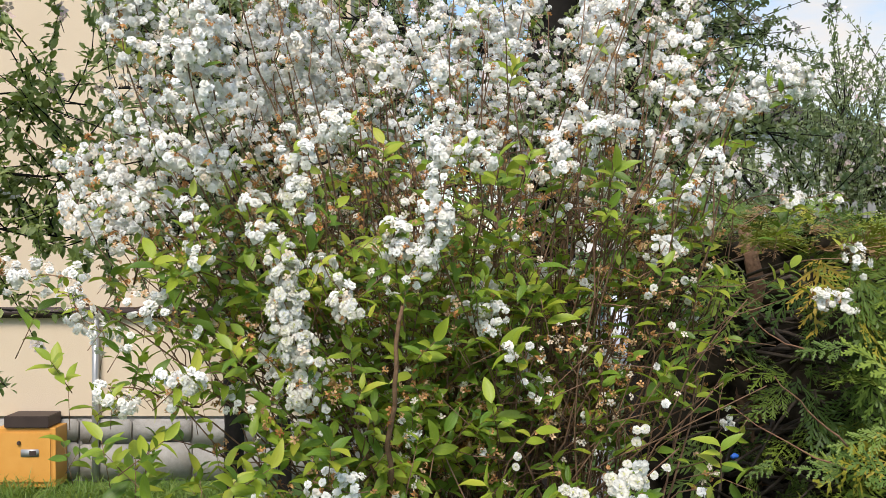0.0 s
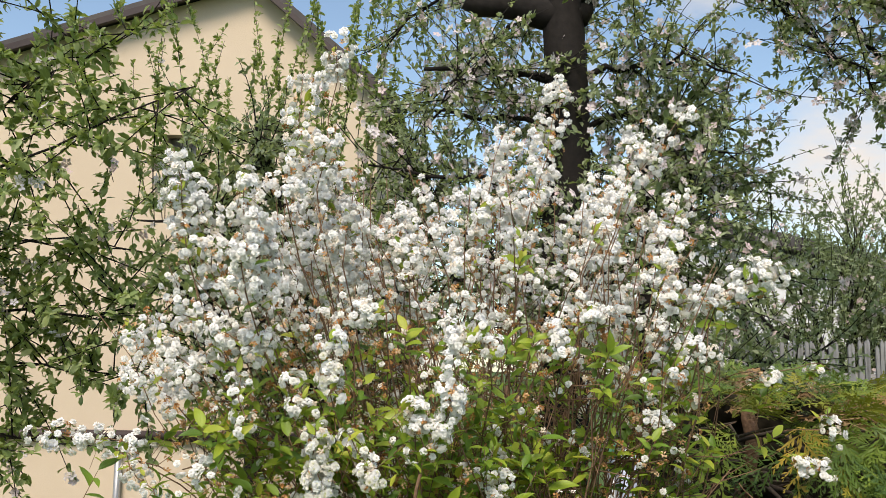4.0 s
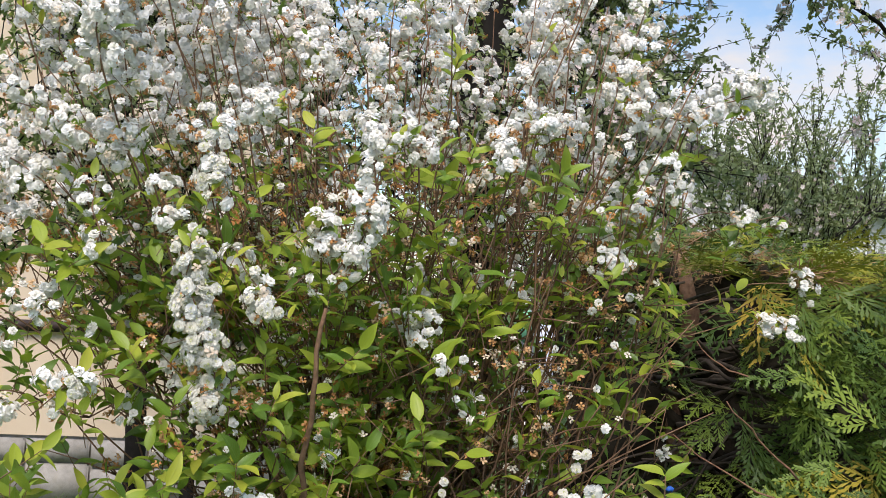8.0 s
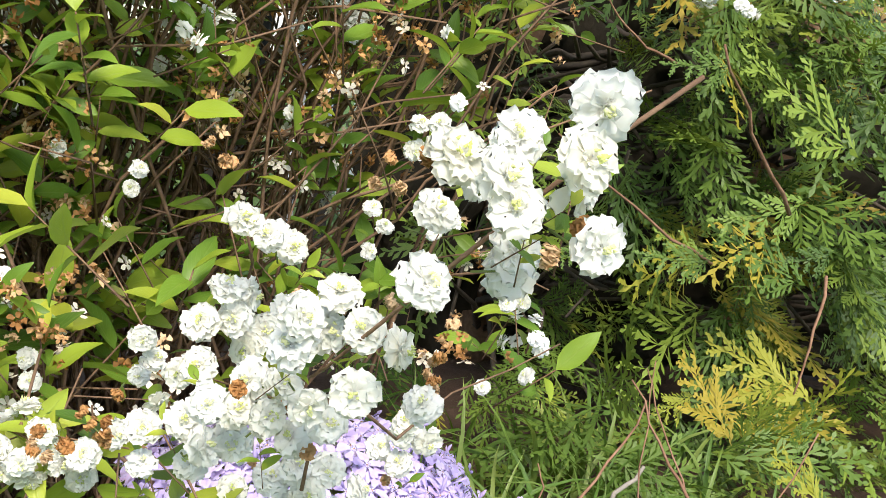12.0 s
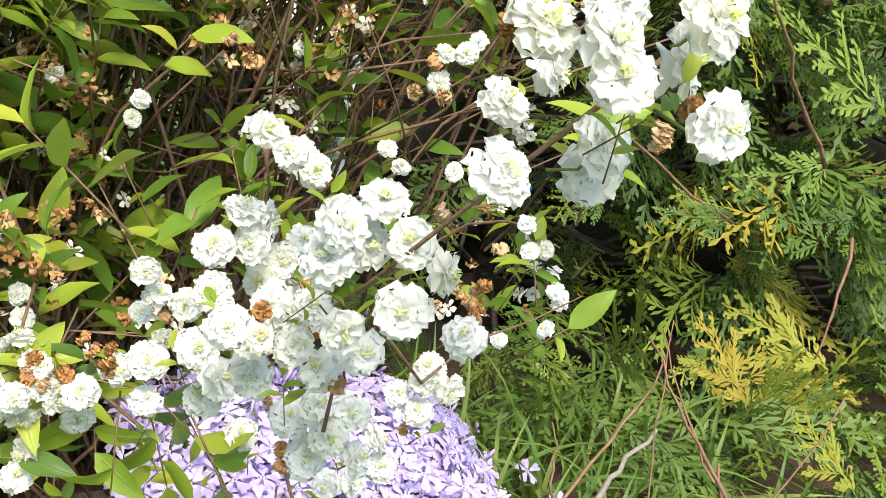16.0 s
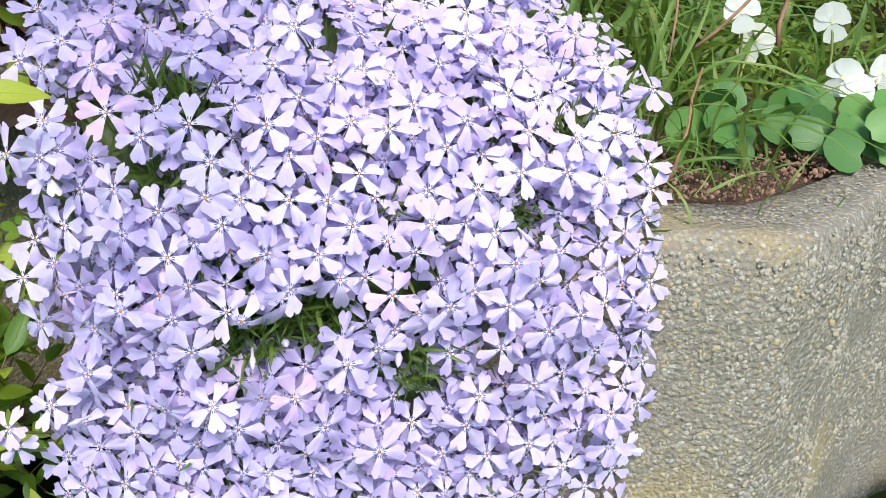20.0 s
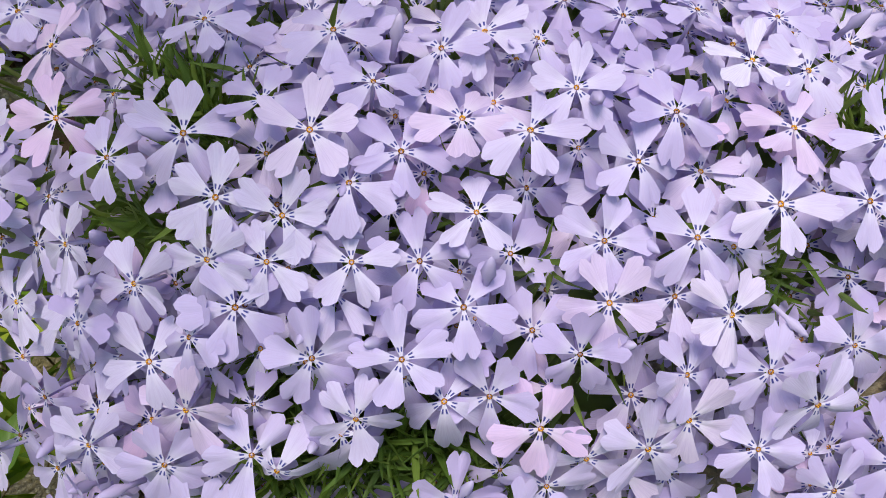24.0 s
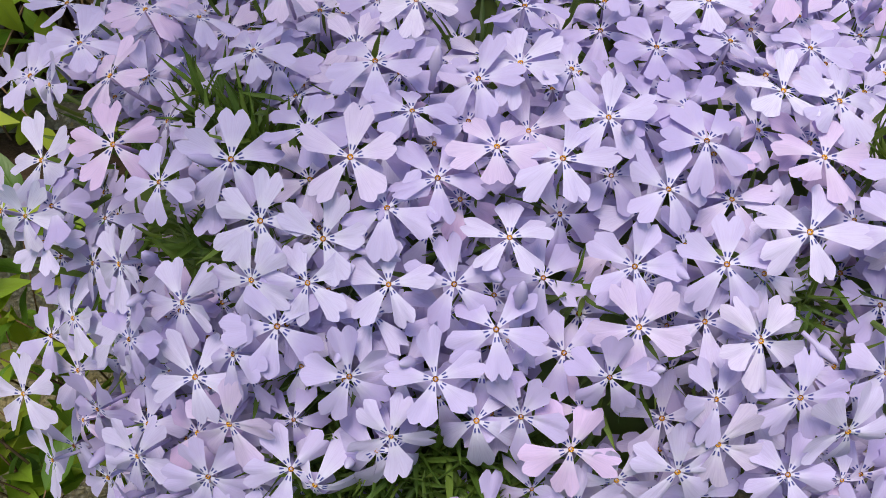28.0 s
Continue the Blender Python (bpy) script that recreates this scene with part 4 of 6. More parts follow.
STRING_C = [
    (0.262, 1.122, 1.515, 0.296, 1.121, 1.504, 0.014, 10.000), (0.476, 1.223, 1.393, 0.527, 1.222, 1.374, 0.020, 16.000), (0.516, 1.215, 1.466, 0.528, 1.218, 1.424, 0.012, 8.000), (0.414, 1.146, 1.509, 0.424, 1.146, 1.503, 0.011, 6.000),
    (-0.281, 0.941, 1.307, -0.243, 0.938, 1.324, 0.019, 20.000), (-0.078, 1.220, 1.718, -0.062, 1.125, 1.645, 0.033, 28.000), (-0.017, 1.314, 1.774, 0.017, 1.172, 1.643, 0.038, 42.000), (-0.128, 1.222, 1.731, -0.105, 1.178, 1.638, 0.033, 30.000),
    (0.205, 1.253, 1.793, 0.199, 1.162, 1.678, 0.034, 30.000), (-0.271, 1.025, 1.506, -0.256, 1.010, 1.437, 0.018, 12.000), (-0.195, 0.992, 1.501, -0.181, 0.995, 1.457, 0.015, 11.000),
]
STRING_D = [
    (-0.342, 1.057, 1.392, -0.279, 1.006, 1.375, 0.017, 15.000), (-0.057, 0.968, 1.473, -0.045, 0.969, 1.457, 0.016, 9.000), (-0.129, 1.012, 1.587, -0.088, 1.011, 1.577, 0.017, 15.000), (-0.366, 1.046, 1.299, -0.347, 1.047, 1.271, 0.018, 12.000),
    (-0.447, 1.142, 1.396, -0.383, 1.083, 1.341, 0.019, 20.000), (-0.012, 0.979, 1.565, 0.045, 0.978, 1.545, 0.020, 25.000), (0.162, 1.040, 1.586, 0.192, 1.039, 1.581, 0.019, 15.000),
]
TUFT_A = [
    (0.256, 1.080, 1.316), (0.445, 1.220, 1.425), (0.329, 1.120, 1.418), (0.051, 1.000, 1.288),
    (-0.008, 0.980, 1.355), (-0.108, 0.920, 1.260), (0.416, 1.180, 1.486), (0.354, 1.180, 1.583),
    (0.190, 1.050, 1.538), (0.147, 1.100, 1.405), (0.058, 1.020, 1.478), (-0.304, 1.000, 1.439),
    (-0.269, 1.000, 1.427), (-0.403, 0.980, 1.335), (0.291, 1.000, 1.243), (-0.025, 0.950, 1.259),
    (-0.210, 0.950, 1.349), (-0.062, 1.000, 1.560), (0.082, 1.100, 1.659), (0.097, 1.050, 1.556),
    (-0.244, 0.930, 1.329), (-0.263, 0.900, 1.269), (-0.162, 0.900, 1.243), (-0.190, 0.880, 1.237),
    (0.242, 1.150, 1.410), (-0.081, 0.950, 1.310), (-0.273, 0.880, 1.221), (0.199, 1.100, 1.477),
    (-0.092, 0.950, 1.349), (-0.340, 0.950, 1.259), (0.093, 1.080, 1.399), (0.043, 0.950, 1.214),
]
TUFT_B = [
    (0.075, 0.908, 1.149), (0.100, 0.931, 1.147), (0.060, 1.139, 1.172), (0.087, 1.127, 1.166),
    (0.047, 1.133, 1.129), (0.173, 1.137, 1.118), (0.325, 1.056, 1.243), (0.054, 0.906, 1.111),
    (0.286, 1.168, 1.192), (0.233, 1.210, 1.194), (0.114, 1.215, 1.118), (0.051, 0.936, 1.137),
]
TUFT_C = [
    (0.083, 0.882, 1.109), (0.103, 0.785, 1.045), (0.092, 0.786, 1.036), (0.098, 0.938, 1.059),
    (0.076, 0.942, 1.048), (0.114, 1.009, 1.055), (0.117, 0.914, 1.108), (0.131, 0.903, 1.092),
    (0.104, 0.894, 1.100), (0.085, 0.807, 1.057), (0.088, 0.926, 1.111),
]
GOLD_SPRAYS = [
    (0.489, 1.083, 1.071, -0.544, 0.025, 0.839, 0.098, 1),
    (0.482, 1.067, 1.084, 0.151, -0.466, 0.872, 0.061, 1),
    (0.462, 1.101, 1.101, -0.84, -0.487, -0.24, 0.051, 1),
    (0.507, 0.996, 1.057, -0.698, -0.008, 0.716, 0.084, 1),
    (0.487, 0.965, 1.032, -0.834, -0.217, 0.507, 0.058, 2),
    (0.516, 1.053, 1.077, -0.029, -0.244, 0.969, 0.076, 0),
    (0.569, 1.12, 1.209, -0.877, -0.218, -0.429, 0.085, 0),
    (0.571, 1.108, 1.096, -0.881, 0.02, 0.472, 0.126, 1),
    (0.582, 1.133, 1.277, -0.892, -0.092, 0.442, 0.212, 0),
    (0.524, 1.089, 1.187, -0.945, -0.16, 0.286, 0.146, 0),
    (0.509, 1.089, 1.245, -0.861, -0.199, -0.468, 0.124, 0),
    (0.418, 1.204, 1.183, -0.732, -0.368, -0.574, 0.075, 0),
]
GOLD_SPRAYS += [
    (0.471, 1.12, 1.193, -0.979, -0.049, -0.198, 0.102, 0),
    (0.48, 1.137, 1.187, -0.963, -0.008, 0.271, 0.086, 0),
    (0.578, 1.132, 1.364, -0.852, -0.236, 0.467, 0.114, 0),
    (0.503, 1.189, 1.331, -0.93, -0.235, -0.282, 0.109, 0),
]
LONG_TWIGS = [
    ((0.424, 1.0, 1.243), (0.375, 0.98, 1.288), (0.333, 0.96, 1.32)),
    ((0.48, 1.137, 1.187), (0.402, 1.13, 1.215), (0.344, 1.142, 1.263)),
    ((0.459, 1.2, 1.323), (0.416, 1.2, 1.33), (0.388, 1.2, 1.365)),
    ((0.405, 0.981, 1.059), (0.391, 1.014, 1.086), (0.386, 1.058, 1.123)),
    ((0.529, 1.078, 1.197), (0.508, 1.051, 1.147), (0.498, 1.049, 1.122)),
]
DEAD_TWIGS = [
    ('dead_twig', 'dry reddish-brown twig leaning over the bed', DEADWOOD, 0.0022, ((0.313, 1.006, 1.034), (0.356, 1.033, 1.063), (0.404, 1.065, 1.107))),
    ('dead_twig', 'upright dry brown twig in the bed', DEADWOOD, 0.0014, ((0.319, 1.017, 1.041), (0.319, 1.025, 1.063), (0.318, 1.031, 1.08))),
    ('dead_branch', 'pale grey dead branch lying in the grass', GREYWOOD, 0.0045, ((0.379, 1.07, 0.998), (0.399, 1.085, 1.03), (0.429, 1.092, 1.051))),
    ('dead_twig', 'forked brown twig standing at the wall rim', DEADWOOD, 0.0022, ((0.366, 0.972, 0.93), (0.381, 0.988, 0.95), (0.394, 1.008, 0.977))),
    ('dead_twig', 'long thin brown twig crossing the violas', DEADWOOD, 0.0016, ((0.362, 0.963, 0.994), (0.397, 0.96, 1.025), (0.462, 0.981, 1.124))),
    ('dead_twig', 'upright brown stick among the violas', DEADWOOD, 0.0026, ((0.43, 1.002, 0.988), (0.435, 1.014, 1.027), (0.431, 1.027, 1.061))),
    ('dead_twig', 'thin upright brown twig behind the grass', DEADWOOD, 0.0013, ((0.371, 0.999, 0.979), (0.39, 1.038, 1.049), (0.419, 1.088, 1.128))),
    ('dead_twig', 'thin brown twig rising to the hedge', DEADWOOD, 0.0014, ((0.428, 1.024, 1.049), (0.424, 1.069, 1.076), (0.43, 1.113, 1.113))),
]
THICK_STEMS = [
    ((-0.058, 1.05, 1.19), (-0.056, 1.0, 1.297), (-0.042, 0.98, 1.393)),
    ((0.123, 1.25, 1.14), (0.134, 1.22, 1.263), (0.153, 1.2, 1.465)),
    ((0.082, 1.2, 1.152), (0.054, 1.2, 1.337), (0.068, 1.2, 1.493)),
    ((0.197, 1.3, 1.127), (0.209, 1.28, 1.292), (0.249, 1.25, 1.466)),
    ((-0.065, 1.306, 1.267), (-0.037, 1.303, 1.305), (0.008, 1.299, 1.362)),
]
SPRAY_STEMS = [
    [(0.184, 0.736, 1.298), (0.165, 0.734, 1.282), (0.15, 0.734, 1.267), (0.138, 0.74, 1.253), (0.129, 0.754, 1.236), (0.121, 0.769, 1.219), (0.127, 0.856, 1.178), (0.126, 0.999, 1.133), (0.128, 1.203, 1.075)],
    [(0.142, 0.895, 1.114), (0.145, 0.862, 1.1), (0.147, 0.839, 1.087), (0.147, 0.825, 1.076), (0.138, 0.818, 1.063), (0.138, 0.809, 1.054)],
    [(0.147, 0.839, 1.087), (0.133, 0.859, 1.096), (0.139, 0.895, 1.108)],
    [(0.138, 0.802, 1.199), (0.172, 0.858, 1.165), (0.224, 0.945, 1.151), (0.265, 0.974, 1.154), (0.301, 0.995, 1.162)],
    [(0.132, 0.819, 1.164), (0.133, 0.821, 1.176), (0.119, 0.798, 1.199)],
    [(0.114, 0.872, 1.23), (0.12, 0.889, 1.216), (0.123, 0.916, 1.198)],
]
GAPS = [(0.165, 0.382), (0.165, 0.302), (0.171, 0.307), (0.174, 0.296), (0.174, 0.286), (0.196, 0.291), (0.201, 0.291), (0.207, 0.286), (0.229, 0.307), (0.221, 0.347), (0.199, 0.372), (0.168, 0.362), (0.146, 0.432), (0.151, 0.422), (0.155, 0.417), (0.272, 0.342), (0.265, 0.342), (0.149, 0.362), (0.177, 0.286), (0.209, 0.281), (0.235, 0.307), (0.297, 0.417)]
WILTED = [(0.185, 0.296), (0.182, 0.296), (0.169, 0.281), (0.202, 0.307)]
BARE = [(0.200, 0.270), (0.208, 0.266), (0.192, 0.274), (0.177, 0.261), (0.168, 0.246), (0.235, 0.246), (0.150, 0.422), (0.141, 0.432), (0.271, 0.347), (0.298, 0.407), (0.136, 0.362), (0.184, 0.276), (0.232, 0.226), (0.155, 0.407), (0.165, 0.266)]
STRING_E = [
    (-0.169, 1.078, 1.949, -0.183, 1.043, 1.742, 0.028, 60.000), (-0.205, 1.054, 1.894, -0.219, 1.024, 1.723, 0.025, 45.000), (0.167, 1.453, 1.994, 0.089, 1.185, 1.700, 0.036, 70.000), (0.060, 1.313, 1.883, 0.029, 1.184, 1.699, 0.030, 40.000),
    (0.353, 1.314, 1.927, 0.220, 1.182, 1.750, 0.025, 46.000), (0.307, 1.235, 1.743, 0.252, 1.145, 1.650, 0.026, 26.000), (-0.259, 0.961, 1.739, -0.252, 0.959, 1.597, 0.028, 50.000), (-0.362, 1.014, 1.781, -0.336, 1.011, 1.648, 0.024, 34.000),
    (0.428, 1.099, 1.648, 0.339, 1.100, 1.617, 0.025, 22.000), (-0.095, 1.223, 1.769, -0.071, 1.138, 1.644, 0.032, 34.000), (-0.149, 1.123, 1.750, -0.157, 1.086, 1.645, 0.030, 30.000), (-0.546, 1.104, 1.425, -0.385, 1.008, 1.414, 0.017, 26.000),
]
STRING_F = [
    (-0.132, 0.955, 1.218, -0.077, 0.949, 1.207, 0.010, 16.000), (0.010, 0.979, 1.171, 0.017, 0.977, 1.157, 0.005, 4.000), (-0.136, 0.930, 1.150, -0.120, 0.927, 1.123, 0.009, 12.000), (0.041, 1.229, 1.319, 0.084, 1.225, 1.321, 0.010, 8.000),
    (-0.192, 1.208, 1.417, -0.151, 1.201, 1.385, 0.012, 12.000), (-0.204, 1.133, 1.344, -0.181, 1.125, 1.267, 0.017, 26.000), (0.325, 1.286, 1.357, 0.334, 1.285, 1.352, 0.005, 3.000), (0.049, 0.913, 1.143, 0.056, 0.911, 1.133, 0.005, 4.000),
    (0.289, 1.044, 1.180, 0.300, 1.040, 1.141, 0.006, 5.000), (0.562, 1.397, 1.521, 0.594, 1.394, 1.516, 0.013, 6.000),
]
STRAY_BLOOMS = [
    (0.104, 0.956, 0.980), (0.104, 0.931, 0.956), (0.106, 0.933, 0.949), (0.078, 0.995, 0.974),
    (0.086, 0.927, 0.851), (0.088, 0.928, 0.842),
]
WITHERED = [
    (0.004, 1.184, 1.202), (0.002, 1.180, 1.170), (0.142, 1.193, 1.242), (0.179, 1.359, 1.373),
    (0.114, 1.262, 1.301), (0.046, 1.043, 1.100), (0.099, 1.031, 1.118), (0.254, 1.044, 1.144),
    (0.194, 1.355, 1.374), (0.131, 1.195, 1.232), (-0.018, 1.119, 1.147), (0.117, 1.039, 1.344),
    (-0.105, 0.958, 1.312), (-0.174, 0.966, 1.269), (0.025, 1.045, 1.385), (-0.195, 1.112, 1.450),
    (-0.167, 1.108, 1.481), (-0.069, 1.197, 1.570), (-0.260, 1.312, 1.610), (0.139, 1.037, 1.356),
    (-0.300, 1.073, 1.370), (0.203, 1.063, 1.316),
]
WITHERED_NEAR = [
    (0.055, 0.834, 1.170), (0.059, 0.833, 1.170), (0.075, 0.829, 1.180), (0.072, 0.829, 1.176),
    (0.076, 0.829, 1.182), (0.157, 0.804, 1.211), (0.155, 0.805, 1.209), (0.143, 0.821, 1.260),
    (0.099, 0.836, 1.257),
]
HANGING_TUFTS = [
    (0.078, 0.912, 1.111), (0.102, 0.902, 1.104), (0.115, 0.900, 1.117), (0.125, 0.871, 1.103),
    (0.063, 1.027, 1.030), (0.051, 1.045, 1.000), (0.069, 1.046, 0.986), (0.048, 1.048, 0.965),
    (0.080, 1.057, 0.960), (0.061, 1.058, 0.938), (0.088, 1.053, 0.998), (0.042, 1.065, 1.020),
]
LONE_LEAVES = [
    (0.087, 0.916, 0.981), (0.099, 0.785, 1.041),
]


# ---- trees ----
LEAFLET = small_leaf()
FAR_LEAFLET = Shape().add([(0, 0, 0), (0.45, 0.24, 0.08), (1, 0, -0.1), (0.45, -0.24, 0.08)], [(0, 2, 1), (0, 3, 2)], [(0, .5), (.5, 1), (1, .5), (.5, 0)])


def tree(name, label, trunk, r0, r1, limbs, twigs, length, up, leaf_mat, size, step, blossoms=0, far=False):
    root = thing(name, label, "tree", tuple(trunk[0]))
    s = Shape()
    tp = [np.array(p, float) for p in trunk]
    line = np.concatenate([np.linspace(a, b, 5)[:-1] for a, b in zip(tp[:-1], tp[1:])] + [tp[-1:]])
    tube(s, wobble(line, r0 * 0.09), r0, r1, 11)
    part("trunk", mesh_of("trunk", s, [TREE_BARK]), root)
    tw, lp, lw, bp = Shape(), [], [], []
    for a, b, c, r in limbs:
        pts = wobble(bezier(a, b, c, 9), 0.02)
        s = Shape()
        tube(s, pts, r, r * 0.25, 7)
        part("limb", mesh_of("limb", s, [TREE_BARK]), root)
        for _ in range(twigs):
            q = rng.uniform(0.12, 1) * (len(pts) - 1.001)
            i = int(q)
            o = pts[i] + (pts[i + 1] - pts[i]) * (q - i)
            d = rng.normal(0, 1, 3) * (0.8 - 0.6 * up) + np.array((0, 0, 1.4 * up - 0.1))
            d /= np.linalg.norm(d)
            L = length * rng.uniform(0.35, 1.25)
            e = o + d * L
            mid = o + d * L * 0.5 + rng.normal(0, 0.09, 3) * L
            line = bezier(o, mid, e, 5)
            tube(tw, line, 0.0028 if not far else 0.004, 0.0012, 3)
            for k in range(max(2, int(L / step))):
                f = rng.uniform(0.1, 1.0)
                p = (1 - f) ** 2 * o + 2 * f * (1 - f) * mid + f * f * e
                for _ in range(int(rng.integers(2, 5))):
                    lp.append(p + rng.normal(0, 0.006, 3))
                    lw.append(d * 0.4 + rng.normal(0, 0.7, 3) + np.array((0, -0.1, 0.05)))
                if rng.random() < blossoms:
                    bp += [p + rng.normal(0, 0.016, 3) for _ in range(4)]
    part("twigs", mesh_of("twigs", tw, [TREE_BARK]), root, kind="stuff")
    n = len(lp)
    part("crown", mesh_of("crown", FAR_LEAFLET if far else LEAFLET, [leaf_mat], along(lp, lw, rng.normal(0, 0.5, (n, 3)) + np.array((0, -0.25, 1)), size * rng.uniform(0.55, 1.25, n))), root, kind="stuff")
    if bp:
        bl = small_blossom()
        n = len(bp)
        part("blossoms", mesh_of("blossoms", bl, [BLOSSOM], frames_of(bp, rng.normal(0, 1, (n, 3)) + np.array((0, -0.7, 0.3)), rng.uniform(0.012, 0.02, n))), root, "pale pink and white blossom", "stuff")
    return root


apple = tree("apple_tree", "old apple tree with dark sawn trunk and pale blossom", [(0.39, 3.45, 0.0), (0.375, 3.42, 1.4), (0.378, 3.4, 2.3), (0.39, 3.38, 3.15)], 0.10, 0.078,
     [((0.42, 3.38, 2.95), (0.8, 3.35, 3.14), (1.26, 3.3, 2.86), 0.05), ((0.42, 3.38, 2.85), (0.5, 3.6, 3.4), (0.3, 3.9, 3.9), 0.05), ((1.0, 3.28, 2.98), (1.6, 3.1, 2.9), (2.1, 3.0, 2.3), 0.02),
      ((0.4, 3.4, 2.0), (0.1, 3.4, 2.3), (-0.35, 3.4, 2.25), 0.016), ((0.4, 3.4, 2.2), (0.7, 3.5, 2.4), (1.0, 3.5, 2.35), 0.016), ((0.4, 3.4, 1.9), (0.7, 3.7, 2.1), (1.0, 3.9, 1.95), 0.016),
      ((0.4, 3.4, 1.7), (0.2, 3.6, 1.9), (-0.2, 3.7, 1.85), 0.016), ((1.2, 3.2, 2.92), (1.7, 3.3, 3.2), (2.2, 3.4, 3.0), 0.02), ((0.3, 3.4, 3.0), (0.0, 3.6, 3.2), (-0.35, 3.8, 2.9), 0.014),
      ((0.38, 3.4, 2.4), (0.1, 3.6, 2.6), (-0.3, 3.8, 2.5), 0.014), ((0.38, 3.4, 2.1), (0.0, 3.8, 2.3), (-0.45, 4.0, 2.2), 0.014), ((0.38, 3.4, 2.5), (0.15, 3.3, 2.75), (-0.1, 3.3, 2.5), 0.012),
      ((0.42, 3.4, 2.6), (0.7, 3.4, 2.8), (1.0, 3.3, 2.6), 0.014), ((0.42, 3.4, 2.4), (0.8, 3.8, 2.7), (1.2, 4.0, 2.6), 0.014), ((0.42, 3.4, 2.1), (0.8, 3.6, 2.3), (1.15, 3.7, 2.15), 0.012),
      ((0.4, 3.3, 1.5), (0.3, 3.1, 1.8), (0.0, 3.0, 1.95), 0.012), ((0.4, 3.3, 1.6), (0.5, 3.0, 1.9), (0.75, 2.95, 2.05), 0.012), ((0.4, 3.3, 1.4), (0.45, 3.05, 1.7), (0.38, 3.0, 2.1), 0.012), ((1.4, 3.22, 2.8), (1.8, 3.4, 2.4), (2.3, 3.5, 2.05), 0.012), ((1.2, 3.2, 2.92), (1.5, 3.1, 2.88), (1.8, 3.1, 2.5), 0.010), ((1.1, 3.3, 2.9), (1.3, 3.2, 2.75), (1.45, 3.2, 2.5), 0.009), ((0.38, 3.4, 2.9), (0.2, 3.9, 3.0), (-0.2, 4.2, 2.8), 0.014)],
     52, 0.42, 0.10, APPLE_LEAF, 0.028, 0.027, 0.08)
s = Shape()
tube(s, wobble(bezier((0.38, 3.39, 2.86), (0.2, 3.37, 2.90), (-0.012, 3.36, 2.905), 7), 0.006), 0.066, 0.040, 10)
part("limb", mesh_of("limb", s, [TREE_BARK]), apple, "thick sawn-off limb")
s = Shape()
tube(s, wobble(bezier((0.35, 3.40, 2.62), (0.1, 3.4, 2.655), (-0.16, 3.4, 2.66), 7), 0.004), 0.014, 0.008, 7)
part("limb", mesh_of("limb", s, [TREE_BARK]), apple)
tree("young_tree", "slender young tree with thin dark stem", [(0.70, 3.5, 0.0), (0.69, 3.46, 1.3), (0.685, 3.45, 2.35)], 0.034, 0.024,
     [((0.69, 3.45, 1.6), (0.9, 3.8, 1.9), (1.3, 3.8, 1.9), 0.012), ((0.69, 3.45, 1.8), (0.5, 3.8, 2.0), (0.2, 3.9, 2.0), 0.012), ((0.69, 3.45, 2.2), (1.0, 3.9, 2.4), (1.2, 4.0, 2.3), 0.012), ((0.69, 3.45, 1.4), (1.1, 3.9, 1.5), (1.5, 4.1, 1.55), 0.012), ((0.69, 3.45, 2.3), (0.75, 3.6, 2.5), (0.95, 3.8, 2.6), 0.012)],
     64, 0.40, 0.2, FAR_LEAF, 0.036, 0.028, 0.04, True)
tree("leaning_tree", "fruit tree with long leafy arching branches", [(-2.3, 2.7, 0.0), (-2.25, 2.6, 1.0), (-2.1, 2.55, 1.9)], 0.07, 0.05,
     [((-2.1, 2.55, 1.9), (-1.5, 2.4, 2.0), (-0.72, 2.3, 2.22), 0.008), ((-2.1, 2.55, 1.8), (-1.5, 2.5, 2.2), (-0.95, 2.45, 2.45), 0.007), ((-2.2, 2.6, 1.5), (-1.4, 2.5, 1.75), (-0.75, 2.6, 1.62), 0.008),
      ((-2.2, 2.6, 1.4), (-1.5, 2.6, 1.6), (-0.9, 2.7, 1.45), 0.007), ((-2.2, 2.6, 1.7), (-1.6, 2.6, 1.95), (-1.0, 2.6, 1.85), 0.007), ((-2.2, 2.6, 1.3), (-1.7, 2.5, 1.35), (-1.15, 2.5, 1.28), 0.006), ((-2.1, 2.55, 1.9), (-1.8, 2.5, 2.4), (-1.2, 2.4, 2.6), 0.007)],
     76, 0.34, 0.12, TREE_LEAF, 0.033, 0.019, 0.012)
tree("espalier_tree", "pruned tree with upright leafy water shoots before the house", [(-1.0, 4.6, 0.0), (-1.02, 4.6, 1.2), (-1.0, 4.6, 2.0)], 0.05, 0.04,
     [((-1.0, 4.6, 1.95), (-1.3, 4.6, 2.2), (-1.65, 4.6, 2.25), 0.02), ((-1.0, 4.6, 1.95), (-0.7, 4.6, 2.2), (-0.35, 4.6, 2.3), 0.02), ((-1.0, 4.6, 1.8), (-0.6, 4.7, 1.9), (-0.2, 4.8, 2.0), 0.016)],
     17, 1.45, 0.985, TREE_LEAF, 0.034, 0.017, 0.006)
